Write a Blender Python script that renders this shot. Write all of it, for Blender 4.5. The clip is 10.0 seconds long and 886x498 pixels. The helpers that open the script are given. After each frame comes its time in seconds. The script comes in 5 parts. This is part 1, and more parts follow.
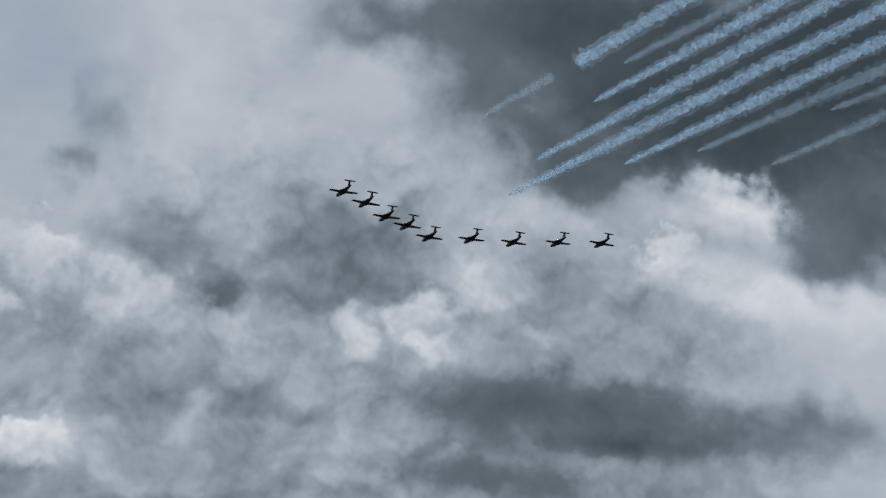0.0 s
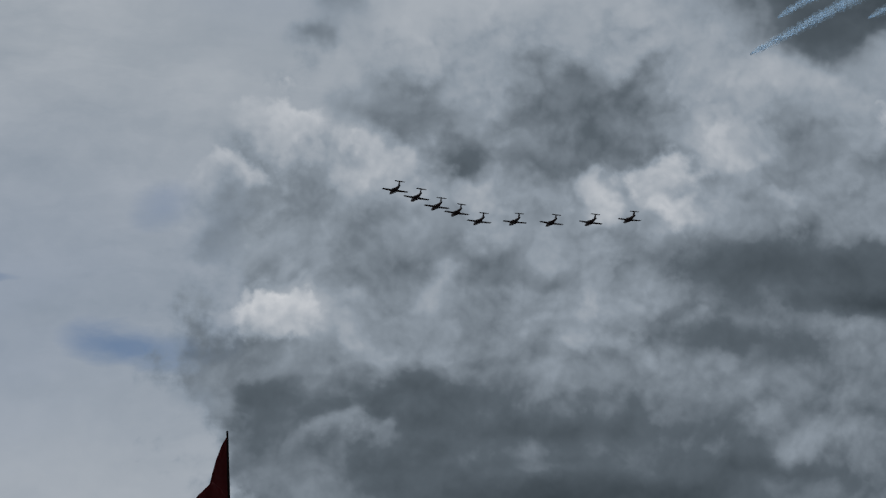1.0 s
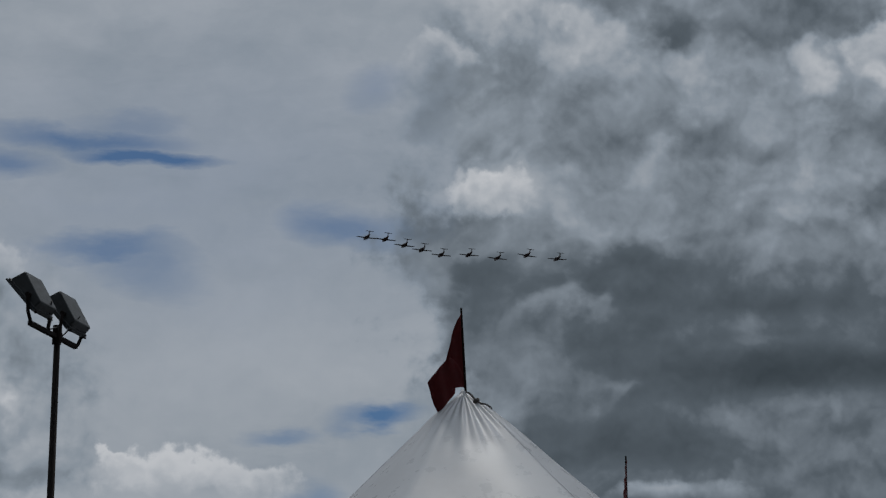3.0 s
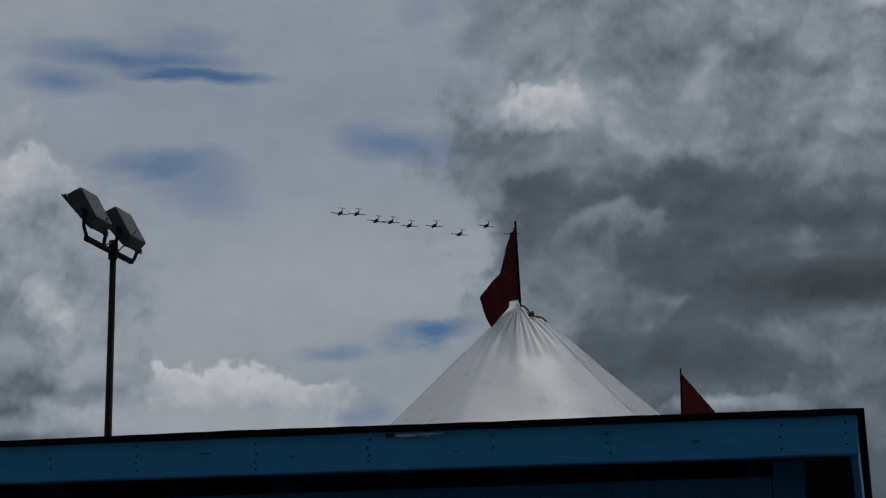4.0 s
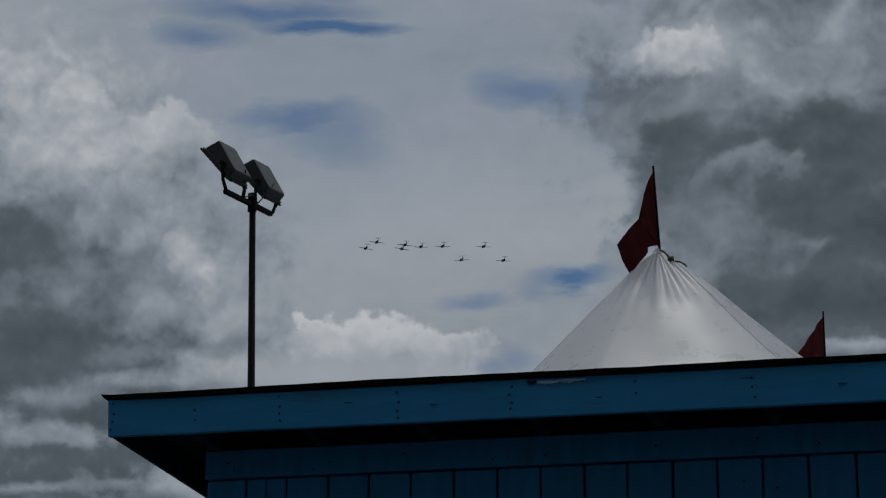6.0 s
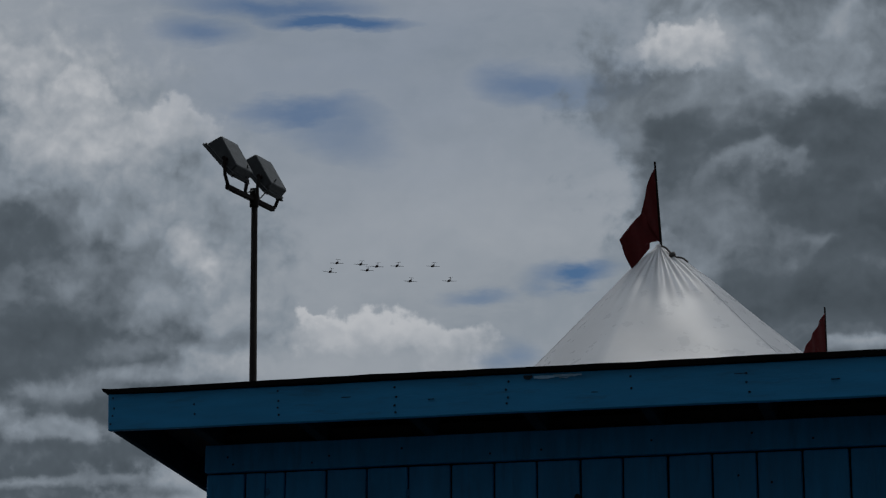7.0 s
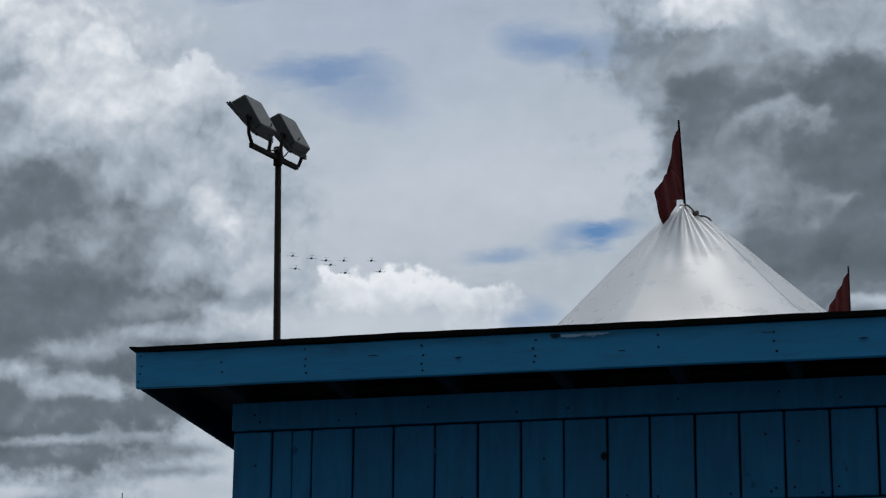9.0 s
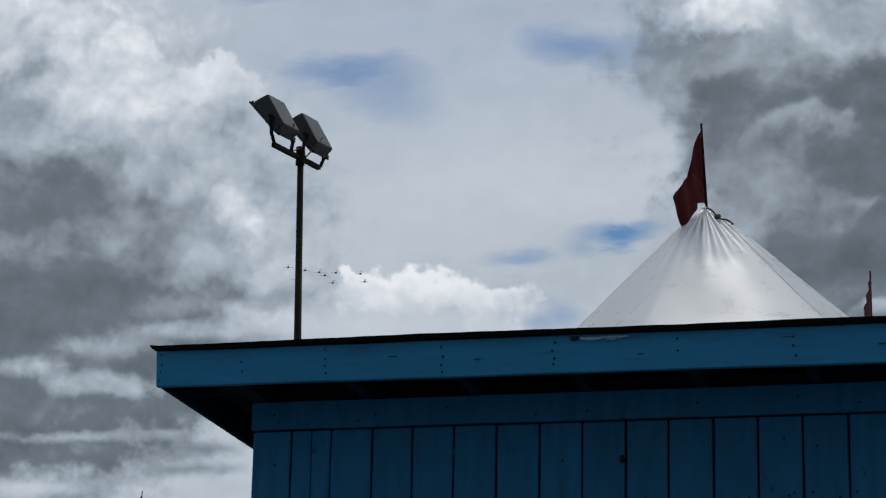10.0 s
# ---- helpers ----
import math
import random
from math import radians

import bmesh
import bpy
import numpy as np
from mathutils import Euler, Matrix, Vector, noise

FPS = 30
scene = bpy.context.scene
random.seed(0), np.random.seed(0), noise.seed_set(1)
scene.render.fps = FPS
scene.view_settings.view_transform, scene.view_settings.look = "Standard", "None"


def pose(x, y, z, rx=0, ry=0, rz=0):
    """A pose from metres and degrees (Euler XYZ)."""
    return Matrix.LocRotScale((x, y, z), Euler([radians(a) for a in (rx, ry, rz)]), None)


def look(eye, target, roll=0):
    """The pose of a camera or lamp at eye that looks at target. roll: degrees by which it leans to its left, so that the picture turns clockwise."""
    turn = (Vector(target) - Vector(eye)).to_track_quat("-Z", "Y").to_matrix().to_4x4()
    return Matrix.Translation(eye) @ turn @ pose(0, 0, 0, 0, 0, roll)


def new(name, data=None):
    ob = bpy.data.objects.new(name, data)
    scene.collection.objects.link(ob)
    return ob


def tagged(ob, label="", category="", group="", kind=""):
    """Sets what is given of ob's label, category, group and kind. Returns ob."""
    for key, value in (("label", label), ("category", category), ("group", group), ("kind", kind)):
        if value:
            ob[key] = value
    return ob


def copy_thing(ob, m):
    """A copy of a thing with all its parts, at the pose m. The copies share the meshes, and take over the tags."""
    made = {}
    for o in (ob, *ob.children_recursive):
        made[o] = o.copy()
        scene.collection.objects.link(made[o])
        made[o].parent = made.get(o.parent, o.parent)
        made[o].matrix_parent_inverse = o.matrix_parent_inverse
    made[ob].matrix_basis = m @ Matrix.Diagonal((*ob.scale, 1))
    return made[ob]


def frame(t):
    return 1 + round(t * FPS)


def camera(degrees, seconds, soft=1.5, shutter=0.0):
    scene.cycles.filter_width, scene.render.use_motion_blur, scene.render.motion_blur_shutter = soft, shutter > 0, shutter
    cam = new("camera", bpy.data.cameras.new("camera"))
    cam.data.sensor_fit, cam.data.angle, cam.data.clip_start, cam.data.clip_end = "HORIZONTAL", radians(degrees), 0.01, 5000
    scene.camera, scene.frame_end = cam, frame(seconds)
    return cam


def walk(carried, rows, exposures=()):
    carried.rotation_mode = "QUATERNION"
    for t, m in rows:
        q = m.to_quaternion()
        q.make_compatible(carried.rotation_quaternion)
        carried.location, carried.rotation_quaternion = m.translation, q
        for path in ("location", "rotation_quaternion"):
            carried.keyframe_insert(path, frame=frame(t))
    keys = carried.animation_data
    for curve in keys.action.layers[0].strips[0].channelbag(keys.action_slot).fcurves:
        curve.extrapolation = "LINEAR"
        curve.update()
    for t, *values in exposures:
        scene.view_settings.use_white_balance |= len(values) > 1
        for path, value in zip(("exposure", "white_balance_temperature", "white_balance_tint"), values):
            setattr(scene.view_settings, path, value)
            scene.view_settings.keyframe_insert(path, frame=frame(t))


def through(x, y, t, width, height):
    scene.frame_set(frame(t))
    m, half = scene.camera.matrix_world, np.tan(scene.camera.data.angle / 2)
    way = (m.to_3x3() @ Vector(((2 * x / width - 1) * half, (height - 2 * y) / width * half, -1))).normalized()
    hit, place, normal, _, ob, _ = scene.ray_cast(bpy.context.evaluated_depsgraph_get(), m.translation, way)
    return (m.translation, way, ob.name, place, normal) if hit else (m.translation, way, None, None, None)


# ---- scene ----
# ---- the camera and its walk ----
cam = camera(23.1, 10.0, soft=1.3)
walk(cam, [
    (0, pose(0.187, -0.043, 1.666, 115.679, 1.504, -17.426)),
    (0.5, pose(0.205, -0.047, 1.672, 113.548, 1.086, -14.369)),
    (1, pose(0.206, -0.042, 1.651, 112.270, 0.533, -10.840)),
    (1.5, pose(0.128, -0.038, 1.653, 110.864, 0.478, -10.300)),
    (2, pose(0.094, -0.041, 1.662, 110.503, -0.293, -9.244)),
    (2.5, pose(0.031, -0.031, 1.637, 110.000, 0.076, -7.511)),
    (2.7, pose(0.004, -0.031, 1.632, 109.692, -0.256, -6.211)),
    (3.8, pose(-0.020, 0.009, 1.602, 107.129, -0.021, -4.007)),
    (4, pose(-0.025, 0.011, 1.608, 106.797, -0.207, -3.633)),
    (4.5, pose(-0.024, 0.025, 1.608, 106.123, -0.116, -1.018)),
    (5, pose(-0.031, 0.064, 1.613, 105.468, -0.344, -0.625)),
    (5.5, pose(-0.036, 0.074, 1.614, 105.327, -0.107, -0.066)),
    (6.8, pose(-0.008, -0.010, 1.603, 105.584, -0.335, 0.316)),
    (7, pose(-0.008, -0.008, 1.600, 105.288, -0.298, 0.225)),
    (7.5, pose(-0.000, -0.001, 1.601, 103.993, 0.256, 0.999)),
    (8, pose(0.009, 0.014, 1.596, 103.040, 0.386, -0.083)),
    (8.3, pose(0.009, 0.014, 1.607, 102.934, 0.372, -0.514)),
    (8.5, pose(-0.000, 0.000, 1.600, 103.078, 0.414, 0.169)),
    (9, pose(-0.024, -0.007, 1.600, 104.189, -0.491, 0.776)),
    (9.5, pose(-0.034, -0.008, 1.598, 103.984, -0.857, 1.065)),
    (10, pose(-0.020, -0.022, 1.599, 104.204, -1.128, 1.205)),
], exposures=[
    (0.0, 0.25), (1.0, -0.05), (1.5, -0.2), (2.5, -0.2), (4.5, -0.36), (5.5, -0.36), (7.3, -0.34), (8.0, 0.3), (8.3, 0.46), (10.0, 0.46)])

# ---- world: broken overcast sky ----
SUN_ELEVATION, SUN_AZIMUTH = 61.0, 9.0   # degrees; azimuth from +y towards +x

# cloud masses on a plane that touches the sky dome 18 degrees up, 6 degrees right of +y, far ones first:
# across, up, half width, half height, turn in degrees, tone, softness of the edge
VEIL_TONES = (
    (-4.19, -0.75, 3.80, 1.80, 0, 0.62, 1.00), (-3.70, -1.47, 3.50, 0.80, 0, 0.63, 1.00), (-6.18, 1.40, 2.50, 0.40, 0, 0.60, 1.00),
    (-5.55, -2.25, 2.20, 0.70, 0, 0.59, 1.00),
)
BANK_FILL = (
    (5.73, 1.39, 7.10, 6.20, 0, 0.42, 0.30), (7.07, 0.00, 7.60, 4.20, 0, 0.36, 0.50), (10.34, 2.91, 4.20, 4.20, 0, 0.36, 0.60),
    (3.47, -3.04, 4.70, 3.30, 0, 0.36, 0.40), (8.33, -4.19, 7.60, 3.30, 0, 0.33, 0.50),
)
HIGH_GREYS = (
    (-0.02, 8.29, 3.50, 3.00, 0, 0.57, 1.00), (7.19, 6.65, 6.40, 3.30, 0, 0.56, 0.80), (8.76, 3.94, 7.60, 3.00, 0, 0.52, 0.90),
    (12.77, 8.77, 5.40, 2.80, -10, 0.05, 0.60), (15.47, 10.20, 3.20, 2.20, 0, 0.03, 0.80), (9.66, 9.71, 3.40, 1.30, 0, 0.10, 0.80),
    (8.07, 8.62, 1.50, 1.50, 0, 0.26, 1.00), (6.45, 9.45, 2.00, 0.90, 0, 0.26, 1.00), (9.73, 7.25, 1.70, 0.90, -20, 0.16, 0.80),
    (15.28, 6.45, 1.70, 1.50, 0, 0.18, 0.80), (1.31, 7.57, 0.70, 1.00, 0, 0.40, 0.90), (0.77, 6.72, 0.60, 0.40, 0, 0.33, 0.80),
    (1.87, 8.44, 0.70, 1.10, 0, 0.44, 1.00), (2.69, 8.19, 1.10, 1.90, 0, 0.66, 0.90), (1.53, 9.03, 0.80, 1.00, 0, 0.62, 1.00),
    (3.44, 7.42, 2.50, 0.60, 15, 0.63, 1.00),
)
HIGH_LIGHTS = (
    (5.96, 8.66, 1.20, 0.70, 0, 0.62, 0.90), (6.55, 6.92, 2.60, 1.00, 0, 0.58, 1.00), (12.48, 6.59, 1.70, 0.70, 0, 0.64, 0.60),
    (13.15, 6.20, 1.10, 1.10, 0, 0.73, 0.50), (11.73, 5.48, 0.80, 0.60, 0, 0.73, 0.50), (13.61, 5.06, 2.10, 0.60, -15, 0.75, 0.60),
    (15.30, 4.73, 1.70, 0.60, -5, 0.75, 0.70), (15.30, 3.87, 2.20, 0.80, 0, 0.62, 1.00), (14.72, 6.09, 0.80, 1.00, 0, 0.28, 0.90),
    (9.22, 6.21, 1.40, 0.30, 0, 0.62, 1.00), (5.81, 4.90, 1.90, 0.90, 0, 0.40, 0.80), (4.19, 4.45, 1.30, 0.60, 0, 0.46, 0.90),
    (2.85, 5.13, 0.90, 0.60, -20, 0.38, 0.90), (2.52, 5.62, 1.10, 0.50, 0, 0.50, 1.00),
)
MIDDLE_LIGHTS = (
    (0.19, 4.96, 0.70, 0.45, 0, 0.68, 0.80), (1.20, 4.37, 0.85, 0.45, 0, 0.68, 0.40), (2.20, 4.23, 0.85, 0.40, -20, 0.68, 0.40),
    (3.62, 3.71, 0.65, 0.60, 0, 0.66, 0.75), (3.95, 3.22, 0.85, 0.40, 0, 0.66, 0.70), (2.46, 3.04, 1.60, 0.50, 0, 0.58, 0.80),
    (0.28, 3.37, 1.30, 0.60, 0, 0.42, 0.90), (3.21, 1.99, 1.80, 0.75, 0, 0.38, 0.80), (2.34, 1.55, 1.10, 0.50, 0, 0.33, 0.90),
    (0.28, 1.95, 0.85, 0.52, 0, 0.76, 0.35), (9.81, 4.62, 1.50, 0.75, 0, 0.40, 0.90), (10.37, 3.61, 2.70, 0.55, 0, 0.42, 1.00),
    (11.47, 2.63, 4.30, 0.75, -3, 0.25, 0.90), (10.73, 2.08, 2.20, 0.36, 0, 0.13, 1.00),
)
MIDDLE_GREYS = (
    (14.21, 2.50, 1.90, 0.70, 0, 0.28, 1.00), (8.80, 2.71, 1.60, 0.65, 0, 0.35, 1.00), (8.31, 4.95, 0.70, 0.60, 45, 0.66, 0.80),
    (9.02, 5.73, 0.60, 0.90, 0, 0.60, 1.00), (7.15, 4.35, 0.74, 0.66, 0, 0.82, 0.55), (6.05, 3.98, 0.40, 0.38, 0, 0.73, 0.75),
    (7.26, 3.63, 0.56, 0.36, -40, 0.80, 0.75), (13.09, 3.23, 1.20, 0.30, 0, 0.58, 1.00), (5.74, 1.63, 1.60, 0.42, 0, 0.60, 0.80),
    (7.39, 1.37, 1.30, 0.42, 0, 0.62, 0.80), (11.49, 1.65, 3.20, 0.22, 0, 0.42, 1.00), (4.86, 3.22, 0.65, 0.50, 0, 0.50, 1.00),
)
BANK_EDGE = (
    (1.55, 3.62, 2.70, 1.90, 0, 0.54, 0.35), (1.60, 0.71, 2.90, 2.40, 0, 0.42, 0.40), (0.44, 3.89, 1.50, 1.10, 0, 0.43, 0.70),
    (-0.85, 3.31, 0.65, 0.60, 0, 0.42, 0.80), (1.13, 4.54, 1.40, 0.65, 0, 0.68, 0.50), (2.04, 4.26, 1.10, 0.65, 0, 0.63, 0.60),
    (0.39, 5.15, 0.74, 0.52, 0, 0.73, 0.50), (-0.57, 4.15, 0.74, 0.46, 0, 0.72, 0.50), (2.42, 5.46, 1.20, 0.62, 0, 0.37, 0.70),
    (3.45, 4.63, 0.65, 0.50, 0, 0.32, 0.80), (5.68, 5.40, 1.70, 0.92, 0, 0.31, 0.65), (4.87, 4.51, 0.75, 0.50, 0, 0.33, 0.80),
    (2.65, 3.85, 0.65, 0.40, 0, 0.58, 0.70), (3.66, 4.07, 0.34, 0.32, 0, 0.61, 0.60),
)
BANK_BODY = (
    (5.95, 4.21, 0.32, 0.28, 0, 0.68, 0.75), (3.18, 2.39, 1.90, 1.05, 0, 0.30, 0.70), (2.68, 1.81, 1.50, 0.60, 0, 0.27, 0.80),
    (0.48, 1.84, 0.75, 0.50, 0, 0.62, 0.60), (-0.40, 1.15, 1.10, 0.42, 0, 0.30, 0.70), (0.79, 1.19, 0.60, 0.40, 0, 0.36, 0.80),
    (4.70, 1.85, 0.65, 0.36, 0, 0.56, 0.70), (6.03, 1.85, 1.40, 0.62, 0, 0.51, 0.80), (5.73, 1.37, 0.65, 0.30, 0, 0.52, 0.90),
    (9.31, 2.78, 2.70, 0.62, 0, 0.16, 0.90), (8.39, 1.44, 2.10, 0.52, 0, 0.23, 0.90), (4.21, 0.76, 0.95, 0.40, 0, 0.42, 1.00),
    (5.23, 0.55, 1.10, 0.42, 0, 0.50, 0.80),
)
BANK_BASE = (
    (2.41, 0.52, 2.40, 0.80, 0, 0.24, 0.80), (1.52, -0.11, 0.55, 0.32, 0, 0.52, 0.75), (2.12, -0.24, 0.28, 0.22, 0, 0.54, 0.75),
    (1.03, -0.45, 0.55, 0.50, 0, 0.42, 0.70), (0.12, -0.11, 0.55, 0.75, 0, 0.27, 0.80), (5.24, -0.25, 3.30, 0.36, 0, 0.20, 0.90),
    (6.26, -0.64, 3.20, 0.24, 0, 0.30, 1.00), (5.25, -1.35, 3.70, 0.46, 0, 0.13, 0.90), (8.81, -0.88, 1.70, 0.30, 0, 0.17, 1.00),
    (10.05, -0.31, 1.15, 0.48, 0, 0.44, 0.85), (0.84, -1.11, 1.05, 0.40, 0, 0.42, 0.80), (-0.78, 0.47, 0.60, 0.50, 0, 0.42, 0.90),
)
STRATA = (
    (6.36, 0.68, 1.60, 0.30, 0, 0.40, 1.00), (5.37, -1.49, 4.00, 0.46, 0, 0.12, 0.90), (4.86, -0.86, 2.20, 0.18, 0, 0.26, 1.00),
    (6.88, -2.44, 2.20, 0.25, 0, 0.34, 1.00), (0.34, 0.09, 1.60, 0.60, 0, 0.25, 0.90), (1.35, -0.43, 0.75, 0.36, 0, 0.46, 0.90),
    (2.03, -0.57, 0.28, 0.22, 0, 0.50, 0.75), (-0.66, 0.20, 0.40, 0.60, 0, 0.46, 0.80), (-0.15, -0.71, 0.65, 0.42, 0, 0.30, 0.90),
    (0.76, -1.10, 0.85, 0.50, 0, 0.34, 0.80), (1.36, -1.59, 1.10, 0.50, 0, 0.36, 0.80), (1.87, -2.66, 2.20, 0.40, 0, 0.26, 1.00),
    (8.59, -2.03, 0.85, 0.45, 0, 0.48, 0.80),
)
BANK_CREST = (
    (0.34, 0.81, 1.75, 0.60, 0, 0.40, 0.90), (1.62, 1.12, 1.20, 0.70, 0, 0.45, 0.90), (1.05, 1.82, 1.10, 0.60, 0, 0.56, 0.80),
    (0.21, 1.68, 1.05, 0.48, 0, 0.79, 0.40),
)
BANK_RIGHT = (
    (3.10, 1.95, 2.00, 1.20, 0, 0.52, 0.90), (1.78, -0.37, 0.75, 0.36, 0, 0.50, 0.80), (1.28, -0.80, 1.10, 0.60, 0, 0.38, 0.70),
    (2.94, -1.00, 1.60, 0.70, 0, 0.23, 0.90), (3.22, -1.75, 1.70, 0.50, 0, 0.20, 0.90), (0.77, -1.78, 0.65, 0.60, 0, 0.42, 0.80),
    (2.05, -1.72, 0.85, 0.30, 0, 0.38, 0.90), (1.24, -2.69, 0.90, 0.40, 0, 0.30, 0.90), (2.71, -2.72, 2.20, 0.58, 0, 0.20, 0.90),
    (3.47, -3.60, 1.30, 0.26, 0, 0.50, 0.50), (-0.88, -2.14, 0.52, 0.44, 0, 0.50, 0.75), (-1.15, -2.84, 0.80, 0.42, 0, 0.52, 0.60),
    (-2.25, -3.01, 0.80, 0.30, 0, 0.54, 0.90),
)
WEST_TOPS = (
    (-12.36, 0.31, 4.00, 2.60, 0, 0.62, 0.30), (-9.69, -2.20, 3.10, 3.30, 0, 0.52, 0.35), (-12.69, -3.20, 4.40, 4.40, 0, 0.32, 0.40),
    (-11.58, 1.53, 1.50, 0.90, 0, 0.74, 0.40), (-10.44, 0.99, 0.75, 0.65, 0, 0.75, 0.30), (-9.51, 0.34, 1.00, 0.65, 0, 0.68, 0.40),
    (-8.83, 0.50, 0.70, 0.54, 0, 0.73, 0.30), (-10.67, 0.33, 1.70, 0.75, 0, 0.71, 0.80), (-12.38, -0.41, 1.50, 0.70, 0, 0.53, 0.90),
    (-10.90, -0.38, 1.10, 0.50, 0, 0.53, 0.90), (-11.77, -1.24, 2.30, 0.80, 0, 0.30, 0.80), (-12.53, -1.64, 1.70, 0.55, 0, 0.26, 0.90),
    (-9.55, -0.97, 1.30, 0.70, 0, 0.58, 0.90), (-9.89, -2.04, 1.70, 0.40, 0, 0.45, 0.90),
)
WEST_BODY = (
    (-12.02, -2.32, 2.20, 0.40, 0, 0.42, 1.00), (-7.92, -2.63, 0.60, 0.50, -30, 0.64, 0.90), (-8.43, -1.99, 0.95, 0.32, -42, 0.70, 0.85),
    (-9.07, -2.56, 1.20, 0.40, 0, 0.52, 1.00), (-7.20, -2.53, 0.80, 0.60, 0, 0.56, 0.70), (-11.73, -3.31, 2.60, 0.66, 0, 0.21, 0.90),
    (-9.62, -3.48, 1.70, 0.35, 0, 0.35, 1.00), (-12.50, -3.95, 1.40, 0.30, 0, 0.23, 1.00), (-9.53, -3.90, 1.70, 0.20, 0, 0.51, 0.85),
    (-11.01, -4.17, 1.10, 0.28, 0, 0.47, 0.85), (-12.63, -4.57, 1.00, 0.22, 0, 0.52, 0.85), (-11.25, -4.89, 1.20, 0.26, 0, 0.50, 0.60),
    (-12.01, -5.31, 2.30, 0.25, 0, 0.27, 1.00), (-9.88, -5.31, 1.30, 0.20, 0, 0.31, 1.00),
)
WEST_BASE = (
    (-12.13, -5.83, 2.30, 0.11, 0, 0.46, 1.00), (-10.42, -5.77, 1.10, 0.12, 0, 0.46, 1.00), (-12.15, -6.21, 2.50, 0.19, 0, 0.25, 1.00),
    (-9.48, -6.04, 0.90, 0.20, 0, 0.31, 1.00), (-9.70, -6.46, 1.10, 0.18, 0, 0.33, 1.00), (-12.59, -6.78, 1.50, 0.20, 0, 0.60, 0.85),
    (-11.09, -6.65, 1.10, 0.15, 0, 0.46, 1.00), (-10.52, -7.36, 2.10, 0.48, 0, 0.56, 0.85), (-8.16, -3.67, 1.20, 0.34, 0, 0.58, 0.85),
    (-5.78, -3.82, 3.30, 0.36, 0, 0.62, 0.85), (-4.10, -3.56, 0.90, 0.42, 0, 0.74, 0.35), (-5.36, -3.29, 1.40, 0.46, 0, 0.79, 0.35),
    (-6.33, -3.11, 0.44, 0.24, 0, 0.79, 0.35),
)
CLOUD_MASSES = (VEIL_TONES, BANK_FILL, HIGH_GREYS, HIGH_LIGHTS, MIDDLE_LIGHTS, MIDDLE_GREYS, BANK_EDGE, BANK_BODY, BANK_BASE, STRATA, BANK_CREST, BANK_RIGHT, WEST_TOPS, WEST_BODY, WEST_BASE)
# clear gaps in the veil: across, up, half width, half height, turn, clearness
BLUE_GAPS = (
    (-5.50, 1.85, 6.40, 3.00, 0, 0.20), (-5.99, 2.33, 1.70, 0.22, -4, 1.00), (-8.24, 2.10, 1.20, 0.36, 0, 0.60),
    (-7.00, 2.67, 2.30, 0.34, 0, 0.75), (-2.39, 1.15, 1.40, 0.44, -5, 0.65), (-6.54, 0.74, 1.70, 0.28, 0, 0.60),
    (-1.76, -2.25, 0.70, 0.17, 0, 1.00), (-3.37, -2.52, 0.70, 0.13, 5, 0.55), (-2.79, -3.56, 0.45, 0.32, 0, 0.50),
    (-5.93, 0.50, 1.60, 0.50, -12, 0.50), (-1.90, 3.54, 0.70, 0.55, 0, 0.30), (-2.17, -2.25, 0.62, 0.18, 0, 0.60),
    (-6.07, 2.99, 1.50, 0.30, 0, 0.45), (-0.04, 8.70, 1.70, 1.60, 0, 0.22), (-3.09, -3.71, 0.50, 0.25, 0, 0.50),
)


